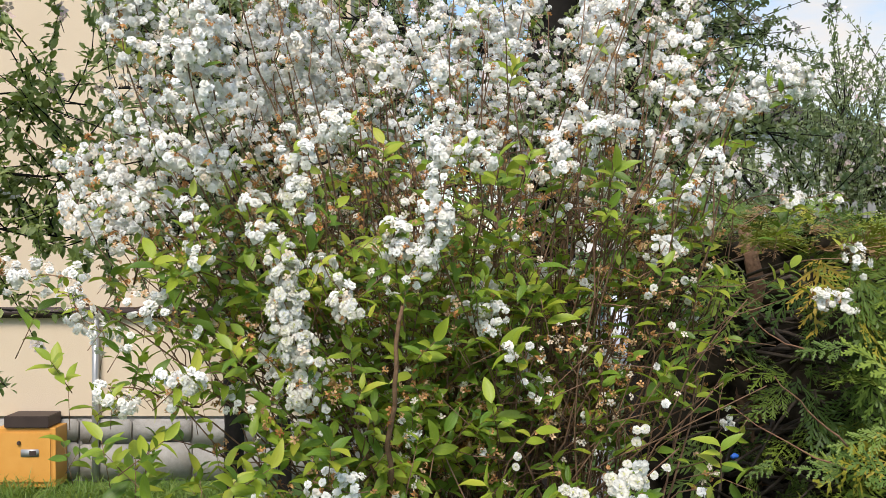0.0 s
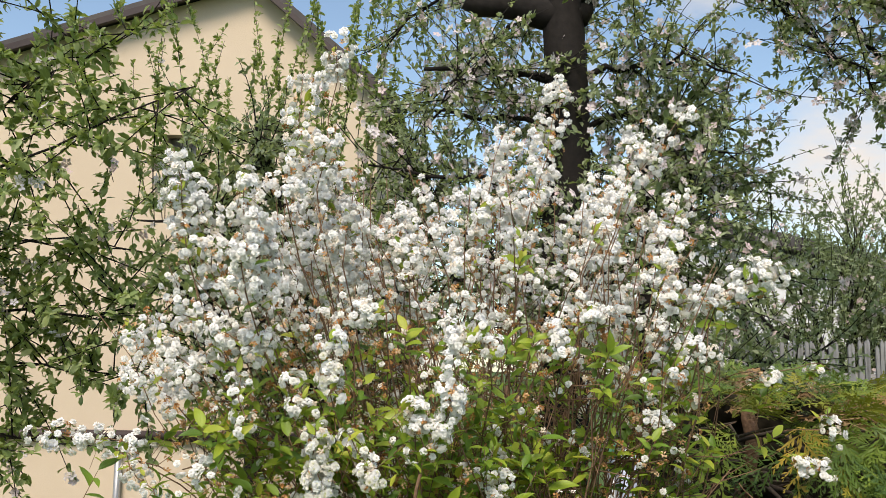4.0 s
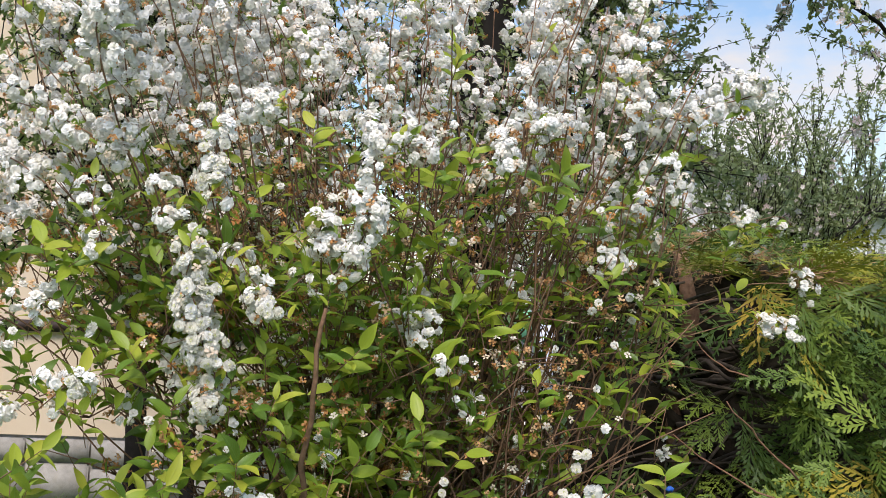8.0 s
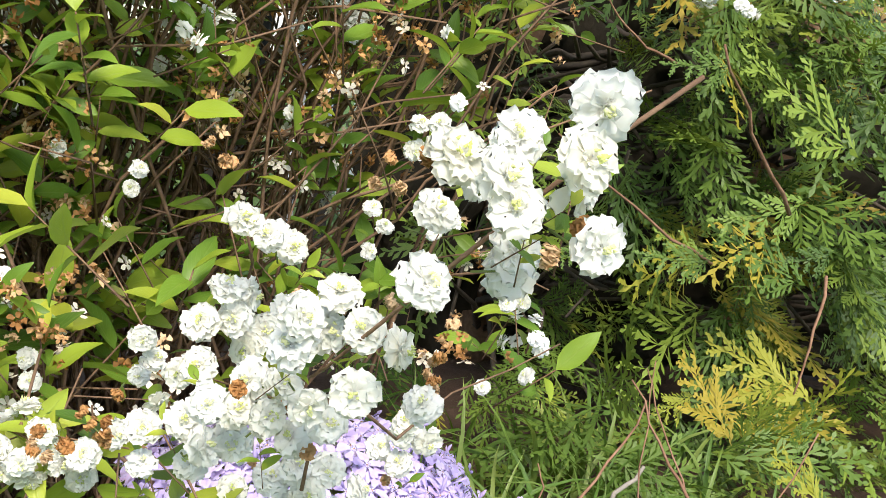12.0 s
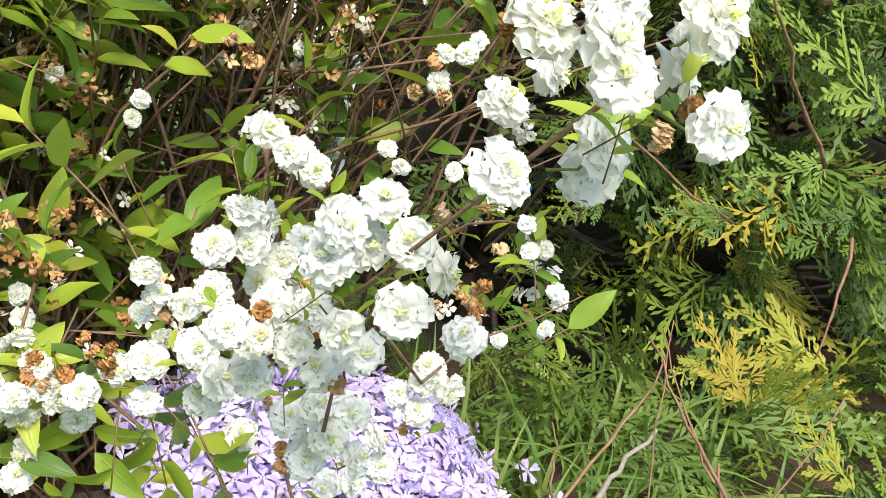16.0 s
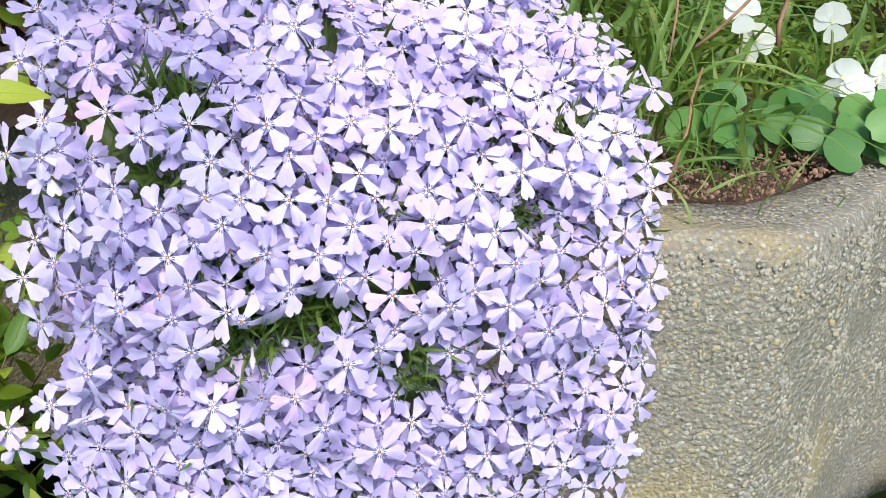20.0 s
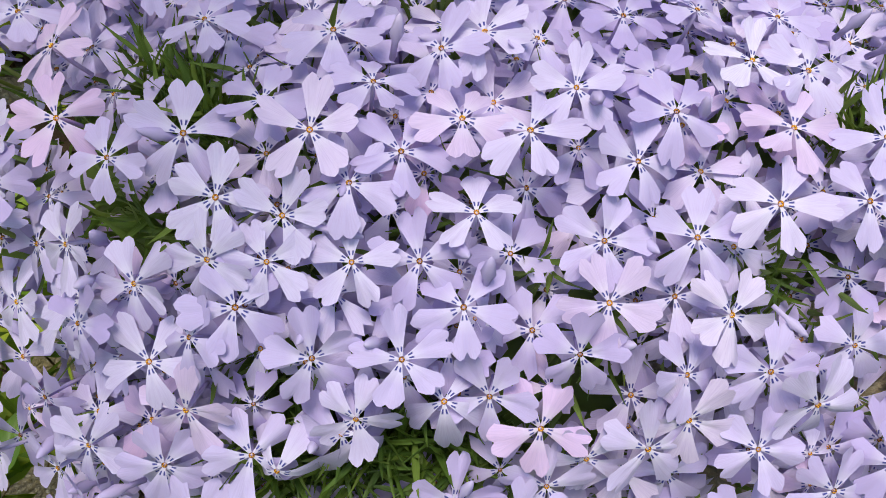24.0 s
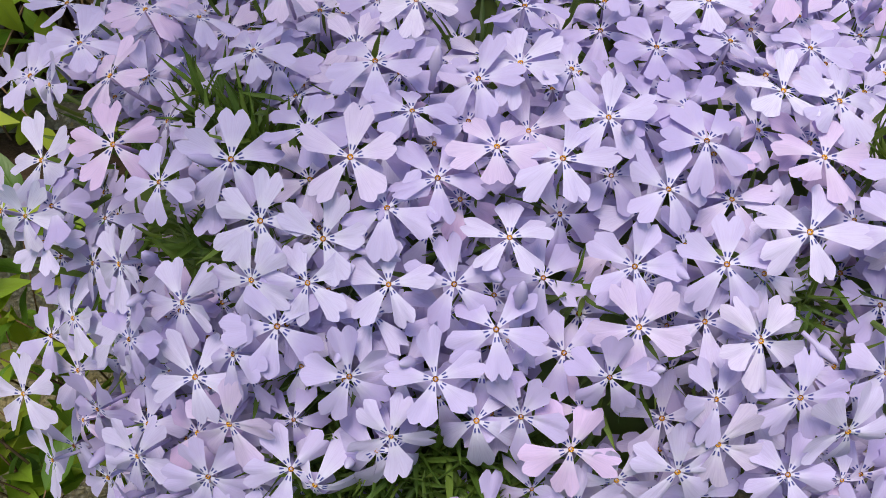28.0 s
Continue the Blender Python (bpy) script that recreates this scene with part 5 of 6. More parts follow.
tree("hazel_bush", "dense grey-green bush before the house", [(-0.6, 3.6, 0.0), (-0.6, 3.6, 0.8), (-0.6, 3.6, 1.4)], 0.03, 0.02,
     [((-0.6, 3.6, 1.3), (-0.9, 3.5, 1.7), (-1.15, 3.5, 1.85), 0.014), ((-0.6, 3.6, 1.3), (-0.6, 3.6, 1.8), (-0.75, 3.6, 2.15), 0.014), ((-0.6, 3.6, 1.3), (-0.3, 3.6, 1.8), (-0.15, 3.6, 2.2), 0.014), ((-0.6, 3.6, 1.3), (-0.2, 3.7, 1.5), (0.2, 3.7, 1.8), 0.014), ((-0.6, 3.6, 1.2), (-0.9, 3.5, 1.4), (-1.1, 3.5, 1.55), 0.014), ((-0.6, 3.6, 1.5), (-0.85, 3.5, 2.0), (-1.1, 3.5, 2.3), 0.012), ((-0.6, 3.6, 1.6), (-0.7, 3.5, 2.1), (-0.85, 3.5, 2.45), 0.012)],
     92, 0.34, 0.3, FAR_LEAF, 0.034, 0.027, 0, True)
for nm, x, y, h, k in (("plum_tree", 2.35, 5.6, 2.25, 0), ("plum_tree", 3.1, 6.4, 2.6, 1), ("plum_tree", 1.75, 6.9, 1.9, 2)):
    tree(nm, "hazy grey-green fruit tree with upright shoots beyond the hedge", [(x, y, 0.0), (x + 0.03, y, 0.7), (x, y, h * 0.6)], 0.05, 0.03,
         [((x, y, h * 0.55), (x + dx * 0.6, y + 0.1, h * 0.8), (x + dx, y + 0.1 * k, h * (0.88 + dz)), 0.02) for dx, dz in ((-0.7, 0), (-0.4, 0.12), (0.0, 0.15), (0.4, 0.1), (0.75, 0), (0.5, -0.25), (-0.5, -0.25), (0.1, -0.2))],
         32, 0.62, 0.82, FAR_LEAF, 0.036, 0.03, 0.04, True)


# ---- thuja hedge ----
SPRAYS = [thuja_spray(k, 1.2) for k in range(6)]
spray_meshes = [mesh_of("thuja_spray", sp, [THUJA]) for sp in SPRAYS]
gold_meshes = [mesh_of("thuja_gold_spray", thuja_spray(k, 1.7), [THUJA_GOLD]) for k in (20, 23)]
young_meshes = [mesh_of("thuja_young_spray", thuja_spray(k, 1.5), [THUJA]) for k in (26, 28)]
for bx, xa, xb, near in ((0.56, 0.40, 0.80, 180), (0.98, 0.80, 1.25, 0), (1.55, 1.25, 2.3, 0)):
    th = thing("thuja", "green thuja of a clipped hedge with flat fan sprays", "hedge", (bx, 1.75, 0.9), "thuja hedge")
    s = Shape()
    tube(s, wobble(np.linspace((bx, 1.75, 0.9), (bx, 1.72, 1.5), 7), 0.012), 0.035, 0.012, 7)
    part("trunk", mesh_of("trunk", s, [STEM]), th)
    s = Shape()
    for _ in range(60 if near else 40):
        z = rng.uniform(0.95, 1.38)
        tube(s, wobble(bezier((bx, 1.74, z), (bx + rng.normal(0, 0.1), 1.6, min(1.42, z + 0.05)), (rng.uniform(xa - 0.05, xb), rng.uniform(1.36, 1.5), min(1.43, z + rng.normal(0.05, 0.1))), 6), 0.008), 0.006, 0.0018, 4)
    part("branches", mesh_of("branches", s, [SHADED_WOOD]), th, "bare inner branches, brown bark darkened for inner shade", "stuff")
    # Added backing sheet; its dark colour stands in for shade deep inside.
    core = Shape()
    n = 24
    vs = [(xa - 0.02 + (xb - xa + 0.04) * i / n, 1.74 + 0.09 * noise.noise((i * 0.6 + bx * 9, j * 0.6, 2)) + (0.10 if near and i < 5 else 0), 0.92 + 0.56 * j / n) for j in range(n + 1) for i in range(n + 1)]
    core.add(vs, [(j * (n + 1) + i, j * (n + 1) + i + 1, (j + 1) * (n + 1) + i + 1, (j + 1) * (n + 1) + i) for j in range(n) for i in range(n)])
    part("inner_foliage", mesh_of("inner_foliage", core, [CORE_SHADE]), th, "near-black sheet standing in for the shade inside the hedge", "stuff")
    bag = [[] for _ in SPRAYS]
    gold, brown = [], []
    count = int(720 * (xb - xa) ** 0.8 * (1.0 if near else 0.5))
    for i in range(count):
        x, z = rng.uniform(xa, xb), 0.93 + 0.6 * rng.random() ** 1.25
        depth = rng.random() ** 2.2
        if noise.noise((x * 8, z * 10, 7)) > 0.18 and depth < 0.7 and z < 1.30 or (x < 0.58 and 1.04 < z < 1.36 and depth < 0.6 and rng.random() < 0.8):
            continue
        y = 1.37 + 0.09 * noise.noise((x * 6, z * 6, 1)) + 0.22 * depth - (0.8 * max(0, 1.12 - z))
        if near and x < 0.5:
            y += 1.6 * (0.5 - x)
        way = np.array((rng.normal(-0.1, 0.65), rng.uniform(-1.0, -0.35), rng.normal(-0.12, 0.42)))
        upv = np.array((rng.normal(0, 0.5), rng.uniform(-1.0, -0.1), rng.uniform(0.3, 1.0)))
        size = rng.uniform(0.08, 0.16)
        if z > 1.47:
            way = np.array((rng.normal(-0.2, 0.8), rng.normal(-0.5, 0.5), rng.uniform(-0.05, 0.3)))
            size *= 0.6
            z = 1.44 + 0.035 * rng.random()
            y = 1.34 + rng.random() * 0.5
        m = along([(x, y, z)], [way], [upv], [size])[0]
        k = i % len(SPRAYS)
        pick = rng.random()
        if z > 1.44 and pick < 0.85 or pick < 0.12:
            (gold if z < 1.44 or rng.random() < 0.5 else brown).append(m)
        elif near and depth < 0.25 and i < 700 and near > 0:
            near -= 1
            piece("spray", spray_meshes[k], th, Matrix(m.tolist()))
        else:
            bag[k].append(m)
    # clipped top
    for i in range(int(420 * (xb - xa))):
        x, y = rng.uniform(xa - 0.02, xb), rng.uniform(1.36, 1.84)
        if x < 0.5:
            y += 0.9 * (0.5 - x)
        a = rng.uniform(0, 6.28)
        m = along([(x, y, 1.455 + 0.045 * rng.random())], [(math.cos(a), math.sin(a) - 0.3, rng.uniform(-0.1, 0.8))], [(rng.normal(0, 0.5), rng.normal(-0.4, 0.4), 1)], [rng.uniform(0.05, 0.09)])[0]
        (gold if i % 4 == 0 else brown if i % 5 == 1 else bag[i % len(SPRAYS)]).append(m)
    for sp, ms in zip(SPRAYS, bag):
        if ms:
            part("foliage", mesh_of("foliage", sp, [THUJA], ms), th, kind="stuff")
    if gold:
        part("foliage_tips", mesh_of("foliage_tips", SPRAYS[1], [THUJA_GOLD], gold), th, "yellowish young sprays", "stuff")
    if brown:
        part("dry_sprays", mesh_of("dry_sprays", SPRAYS[2], [THUJA_BROWN], brown), th, "dry brown sprays", "stuff")
    if bx < 0.7:
        hedge_near = th
# long sprays that reach out of the hedge, with gold tips low down
for x, y, z, wx, wy, wz, L, g in GOLD_SPRAYS:
    m = along([(x, y, z)], [(wx, wy, wz)], [(0.1, -1, 0.6)], [L * (0.7 if g else 0.5)])[0]
    piece("young_spray", (gold_meshes if g and z < 1.13 else young_meshes)[int(g > 1)], hedge_near, Matrix(m.tolist()), "yellow-green young spray" if g and z < 1.13 else "")
s = Shape()
for a, b, c in LONG_TWIGS:
    tube(s, wobble(bezier(a, b, c, 9), 0.001), 0.0013, 0.0006, 5)
part("outer_twigs", mesh_of("outer_twigs", s, [DEADWOOD]), hedge_near, "bare reddish outer twigs", "stuff")

# ---- dead twigs, grass and violas on the bed ----
for name, label, mat, r, pts in DEAD_TWIGS:
    s = Shape()
    tube(s, wobble(bezier(*pts, 9), 0.0012), r * 0.52, r * 0.30, 6)
    tagged(new(name, mesh_of(name, s, [mat])), label, "twig")
blades = [blade(k) for k in range(4)]
blade_mesh = [mesh_of("blade", b, [GRASS]) for b in blades]
for tuft, (gx, gy, n, h) in enumerate(((0.395, 1.035, 28, 0.10), (0.36, 1.06, 30, 0.12), (0.44, 1.09, 30, 0.10), (0.41, 1.12, 44, 0.13), (0.375, 1.0, 16, 0.08), (0.50, 1.13, 40, 0.11), (0.56, 1.10, 40, 0.10), (0.33, 1.14, 44, 0.13), (0.46, 1.18, 44, 0.12), (0.60, 1.15, 40, 0.11), (0.38, 1.2, 44, 0.13), (0.55, 1.2, 40, 0.12), (0.66, 1.1, 36, 0.1), (0.29, 1.2, 40, 0.14), (0.32, 1.28, 40, 0.14), (0.42, 1.26, 44, 0.14), (0.50, 1.26, 44, 0.13), (0.26, 1.31, 36, 0.15), (0.60, 1.25, 40, 0.13), (0.37, 1.33, 40, 0.16), (0.48, 1.33, 40, 0.14), (0.57, 1.32, 40, 0.14), (0.365, 0.985, 36, 0.05), (0.385, 0.978, 36, 0.035), (0.41, 0.992, 30, 0.04), (0.35, 1.0, 36, 0.06), (0.43, 1.03, 36, 0.07))):
    g = thing("grass_tuft", "tuft of long bright green grass on the bed", "grass", (gx, gy, 0.925), "grass tufts")
    for k, b in enumerate(blades):
        q = n // 6
        p = np.stack([rng.normal(gx, 0.024, q), rng.normal(gy, 0.018, q), np.full(q, 0.925)], 1)
        nn = np.stack([rng.normal(0, 0.45, q), rng.normal(-0.1, 0.45, q), np.ones(q)], 1)
        for m in frames_of(p, nn, h * rng.uniform(0.4, 1.0, q)):
            piece("blade", blade_mesh[k], g, Matrix(m.tolist()))
# rough grass at the foot of the house
for k, b in enumerate(blades):
    p = np.stack([rng.uniform(-3.2, -1.2, 450), rng.uniform(5.35, 5.78, 450), np.full(450, -0.01)], 1)
    nn = np.stack([rng.normal(0, 0.3, 450), rng.normal(0, 0.3, 450), np.ones(450)], 1)
    tagged(new("house_grass", mesh_of("lawn_blades", b, [GRASS], frames_of(p, nn, rng.uniform(0.06, 0.16, 450)))), "rough green grass at the foot of the house wall", "grass", kind="stuff")
round_leaf = Shape()
ring = [(0.0, 0.0, 0.0)] + [(0.5 - 0.5 * math.cos(a) * (1 if abs(a) > 0.35 else 0.75), 0.5 * math.sin(a), 0.09 * abs(math.sin(a)) + 0.03) for a in np.linspace(-math.pi, math.pi, 15)[:-1]]
ring[0] = (0.42, 0, -0.01)
round_leaf.add(ring, [(0, i, i % 14 + 1) for i in range(1, 15)], [(p[0], p[1] + 0.5) for p in ring])
vl_mesh = mesh_of("viola_leaf", round_leaf, [VIOLA_LEAF])
vf = Shape()
for a, L, w, tilt in ((62, 1.0, 0.80, 12), (118, 1.0, 0.80, 16), (172, 0.92, 0.66, 2), (8, 0.92, 0.66, 4), (270, 1.05, 0.98, -18)):
    a, ti = radians(a), radians(tilt)
    vs = []
    for q, hw in ((0.05, 0.08), (0.45, 0.42), (0.85, 0.5), (1.02, 0.26)):
        for c in (-1, 0, 1):
            y, x, z = c * hw * w * 1.3, q * L * math.cos(ti), q * L * math.sin(ti) + 0.10 * c * c * hw + rng.normal(0, 0.02)
            vs.append((x * math.cos(a) - y * math.sin(a), x * math.sin(a) + y * math.cos(a), z))
    vf.add(vs, [(i * 3 + j, (i + 1) * 3 + j, (i + 1) * 3 + j + 1, i * 3 + j + 1) for i in range(3) for j in range(2)])
vf.add([(-0.1, -0.12, 0.06), (0.1, -0.12, 0.06), (0.06, 0.06, 0.08), (-0.06, 0.06, 0.08)], [(0, 1, 2, 3)], None, 1)
vf_mesh = mesh_of("viola_flower", vf, [WHITE_PETAL, WHITE_HEART])
for plants, leaves in (((( .452, 1.072, .992), (.470, 1.080, .974)), 12), (((.506, 1.065, .990), (.512, 1.052, .962)), 14), (((.517, 1.044, .955), (.545, 1.06, .963)), 14)):
    cx, cy = np.mean([p[:2] for p in plants], axis=0)
    v = thing("viola", "white-flowered viola with round dark green leaves on the bed", "flower", (cx, cy, 0.925), "violas")
    for p in plants:
        s = Shape()
        tube(s, bezier((cx, cy, 0.92), (cx, cy, p[2] - 0.01), (p[0], p[1] + 0.002, p[2]), 6), 0.0009, 0.0008, 4)
        part("stalk", mesh_of("stalk", s, [STALK]), v)
        nn = (rng.normal(-0.35, 0.2), -1.0, rng.normal(0.35, 0.2))
        piece("flower", vf_mesh, v, Matrix(frames_of([p], [nn], [0.0108], [rng.normal(0, 0.3)])[0].tolist()))
    for _ in range(leaves + 4):
        p = (cx + rng.normal(-0.012, 0.026), cy + rng.normal(-0.036, 0.016), 0.931 + rng.uniform(0, 0.014))
        a = rng.uniform(0, 6.28)
        piece("leaf", vl_mesh, v, Matrix(along([p], [(math.cos(a), 0.35 * math.sin(a) + 0.1, 0.5 * abs(math.sin(a)))], [(rng.normal(0, 0.3), -1.0, rng.uniform(0.4, 1.0))], [rng.uniform(0.017, 0.025)])[0].tolist()))


# ---- flowering shrub ----
shrub = thing("spiraea_shrub", "tall shrub full of double white flowers, some withered brown", "shrub", (0.05, 1.3, 0.92))
twig_shape, thick = Shape(), []
fl, cream, brown_at = [], [], []            # (place, normal)
leaf_at, young_at = [], []                   # (place, way, up, size)
BASE = np.array((0.06, 1.32, 0.92))


def root():
    return BASE + np.array((rng.normal(0, 0.10), rng.normal(0, 0.06), 0))


def off_axis(a, b, r, q):
    d = b - a
    d = d / max(np.linalg.norm(d), 1e-6)
    o = rng.normal(0, 1, 3)
    o -= d * o.dot(d)
    o /= max(np.linalg.norm(o), 1e-6)
    k = r * 0.85 * rng.uniform(0.2, 1.0) ** 0.7
    return a + (b - a) * q + o * k, o + np.array((0, -0.35, 0.35))


def leaf_tuft(p, n, young, size, way=None):
    p = np.array(p, float)
    w = np.array((rng.normal(0, 0.5), rng.normal(-0.3, 0.4), 0.9)) if way is None else np.array(way, float)
    w /= np.linalg.norm(w)
    stem = 0.035 * size / 0.036
    w = w + rng.normal(0, 0.25, 3)
    w /= np.linalg.norm(w)
    tube(twig_shape, [p - w * stem * 1.7, p - w * stem, p], 0.020 * size, 0.012 * size, 4)
    for k in range(n):
        a = 2.4 * k + rng.uniform(0, 0.8)
        side = np.array((math.cos(a), math.sin(a), 0))
        side = side - w * side.dot(w)
        q = k / max(1, n - 1)
        d = side * (1.1 - 0.35 * q) + w * (0.1 + 0.55 * q) + rng.normal(0, 0.2, 3)
        (young_at if young and rng.random() < 0.6 else leaf_at).append((p - w * stem * (1 - q), d, w + rng.normal(0, 0.2, 3) + np.array((0, -0.3, 0.4)), size * rng.uniform(0.55, 1.05)))


def umbel(c, o, n, wide, dry, fading):
    """A round cluster of flowers that stand out from one node."""
    for _ in range(n):
        d = rng.normal(0, 1, 3) + 0.5 * o
        d /= np.linalg.norm(d)
        pick = rng.random()
        (brown_at if pick < dry else cream if pick < dry + fading else fl).append((c + d * wide * rng.uniform(0.75, 1.1), d + np.array((0, -0.25, 0.2))))


# flowering stems that stand out, root to tip
for x0, y0, z0, x1, y1, z1, r, n in STRING_A + STRING_B + STRING_C + STRING_D + STRING_E + STRING_F:
    a, b = np.array((x0, y0, z0)), np.array((x1, y1, z1))
    g = root()
    if min(a[2], b[2]) < 1.45:
        g = np.array((0.45 * a[0] + 0.03, 1.24, max(0.95, min(a[2], b[2]) - 0.2)))
    if min(a[0], b[0]) > 0.38:
        g = np.array((0.27, 1.25, min(a[2], b[2]) - 0.12))
    low, tip = (b, a) if a[2] > b[2] else (a, b)
    hang = (tip[2] < 1.45)
    if hang:
        low, tip = tip, low
    mid = (g + low) / 2 + np.array((0.3 * (low[0] - g[0]), 0, 0.12))
    pts = np.concatenate([bezier(g, mid, low, 9)[:-1], np.linspace(low, tip, 5)])
    s = Shape()
    tube(s, wobble(pts, 0.003 if low[1] > 0.95 else 0.0015), 0.0008 if low[0] > 0.38 or low[1] < 0.95 else 0.0012 if hang else 0.0015, 0.0006, 5)
    part("stem", mesh_of("stem", s, [STEM]), shrub)
    for _ in range(max(3, int(n * 0.56))):
        c, o = off_axis(a, b, r * 0.72, rng.random())
        umbel(c, o, int(rng.integers(4, 7)), 0.0125, 0.04, 0.12)
    for _ in range(int(n * 0.16)):
        brown_at.append(off_axis(a, b, r, rng.random()))
    for _ in range(3):
        leaf_tuft(off_axis(a, b, r * 0.5, rng.random())[0], 4, True, 0.022)

# the crowd of upright stems inside the shrub
for k in range(104):
    g = root()
    x = rng.uniform(-0.46, 0.36)
    y = rng.uniform(1.0, 1.55)
    top = 1.78 - 0.9 * max(0, abs(x + 0.02) - 0.22) - 0.08 * rng.random() + 0.12 * (y - 1.2)
    tip = np.array((x, y, top + rng.normal(0, 0.03)))
    mid = g * 0.5 + tip * 0.5 + np.array((rng.normal(0, 0.05) + 0.15 * (tip[0] - g[0]), -0.04, 0.04))
    pts = bezier(g, mid, tip, 12)
    tube(twig_shape, wobble(pts, 0.009), 0.0016, 0.0006, 4)
    start = rng.uniform(0.58, 0.72)
    for _ in range(int(rng.integers(8, 12))):
        q = start + (1 - start) * rng.random() ** 0.8
        i = min(10, int(q * 11))
        p, o = off_axis(pts[i], pts[i + 1], 0.014, q * 11 - i)
        low = q < 0.8
        umbel(p, o, int(rng.integers(3, 7)), 0.0125, 0.60 if low else 0.17, 0.22)
    for _ in range(8):
        q = rng.uniform(0.25, 0.75)
        i = min(10, int(q * 11))
        o = pts[i]
        d = np.array((rng.normal(0, 0.8), rng.normal(-0.5, 0.5), rng.uniform(0.0, 0.9)))
        d *= rng.uniform(0.04, 0.13) / np.linalg.norm(d)
        tube(twig_shape, [o, o + d * 0.5 + rng.normal(0, 0.006, 3), o + d], 0.0012, 0.0006, 3)
        pick = rng.random()
        if pick < 0.55:
            leaf_tuft(o + d, int(rng.integers(3, 7)), rng.random() < 0.3, rng.uniform(0.022, 0.036))
        elif pick < 0.75:
            for _ in range(int(rng.integers(3, 8))):
                brown_at.append((o + d + rng.normal(0, 0.008, 3), rng.normal(0, 1, 3)))
        elif pick < 0.9:
            for _ in range(int(rng.integers(1, 5))):
                (cream if rng.random() < 0.5 else fl).append((o + d + rng.normal(0, 0.010, 3), rng.normal(0, 1, 3) + np.array((0, -1, 0.3))))

# bare old stems that fan out behind the leaves
for _ in range(90):
    g = root()
    tip = np.array((rng.uniform(-0.12, 0.38), rng.uniform(1.06, 1.36), rng.uniform(1.28, 1.62)))
    mid = g * 0.5 + tip * 0.5 + np.array((rng.normal(0, 0.06), -0.05, rng.normal(0, 0.04)))
    pts = wobble(bezier(g, mid, tip, 10), 0.007)
    tube(twig_shape, pts, 0.0019, 0.0006, 4)
    for k in rng.integers(3, 9, 4):
        d = np.array((rng.normal(0, 0.7), rng.normal(-0.2, 0.5), rng.uniform(0.1, 0.9)))
        d *= rng.uniform(0.05, 0.12) / np.linalg.norm(d)
        tube(twig_shape, [pts[k], pts[k] + d * 0.5 + rng.normal(0, 0.006, 3), pts[k] + d], 0.0009, 0.0005, 3)

# leafy lower front and sides
for _ in range(700):
    z = rng.uniform(0.95, 1.46)
    x = rng.normal(-0.05, 0.22)
    if not -0.52 < x < 0.40:
        continue
    y = 1.02 + 0.16 * rng.random() + 0.5 * max(0, x - 0.05) + 0.10 * max(0, -x - 0.2)
    if x > 0.02 and z < 1.12:
        y = rng.uniform(1.14, 1.40)
    if z < 1.06 and x > 0.0 or x > 0.08 and rng.random() < 0.35:
        continue
    leaf_tuft((x, y, z), int(rng.integers(3, 7)), rng.random() < 0.42, rng.uniform(0.024, 0.042))
    if rng.random() < 0.15:
        for _ in range(int(rng.integers(6, 18))):
            (cream if rng.random() < 0.2 else brown_at).append((np.array((x, y, z)) + rng.normal(0, 0.013, 3), rng.normal(0, 1, 3)))
    elif rng.random() < 0.06:
        for _ in range(int(rng.integers(3, 8))):
            fl.append((np.array((x, y - 0.01, z)) + rng.normal(0, 0.008, 3), rng.normal(0, 1, 3) + np.array((0, -1, 0.4))))
for _ in range(110):
    x = rng.uniform(-0.30, 0.36)
    leaf_tuft((x, rng.uniform(1.04, 1.22) + 0.3 * max(0, x - 0.05), rng.uniform(1.34, 1.56)), int(rng.integers(4, 7)), rng.random() < 0.5, rng.uniform(0.026, 0.040))
for p in TUFT_A:
    leaf_tuft(p, 7, True, 0.032)
for p in TUFT_B + TUFT_C:
    leaf_tuft(p, 3, True, 0.021, (rng.normal(0, 0.8), -0.4, rng.uniform(-0.5, 0.6)))
# low leafy shoots at the foot, beside the phlox
for _ in range(230):
    x, y, z = rng.uniform(-0.22, 0.07), rng.uniform(0.93, 1.08), rng.uniform(0.62, 0.94)
    if y < 0.93 and z > 0.95:
        continue
    leaf_tuft((x, y, z), int(rng.integers(3, 6)), rng.random() < 0.3, rng.uniform(0.018, 0.028))

for _ in range(90):
    leaf_tuft((rng.uniform(-0.34, 0.02), rng.uniform(0.97, 1.15), rng.uniform(0.96, 1.18)), int(rng.integers(4, 7)), rng.random() < 0.35, rng.uniform(0.022, 0.032))

for _ in range(110):
    leaf_tuft((rng.uniform(0.01, 0.09), rng.uniform(0.945, 1.03), rng.uniform(0.70, 0.93)), int(rng.integers(3, 6)), rng.random() < 0.5, rng.uniform(0.016, 0.024))
for x, y, z in LONE_LEAVES:
    young_at.append((np.array((x, y, z)), np.array((1.0, 0.05, 0.08)), np.array((0.1, -0.7, 0.7)), 0.0235))

for _ in range(90):
    leaf_tuft((rng.uniform(-0.16, 0.05), rng.uniform(1.05, 1.22), rng.uniform(0.94, 1.09)), int(rng.integers(4, 7)), rng.random() < 0.2, rng.uniform(0.018, 0.028))

for p in HANGING_TUFTS:
    leaf_tuft(p, 4, True, 0.027 if p[1] > 0.85 else 0.022, (rng.normal(0.2, 0.3), -0.4, rng.uniform(-0.9, -0.3)))

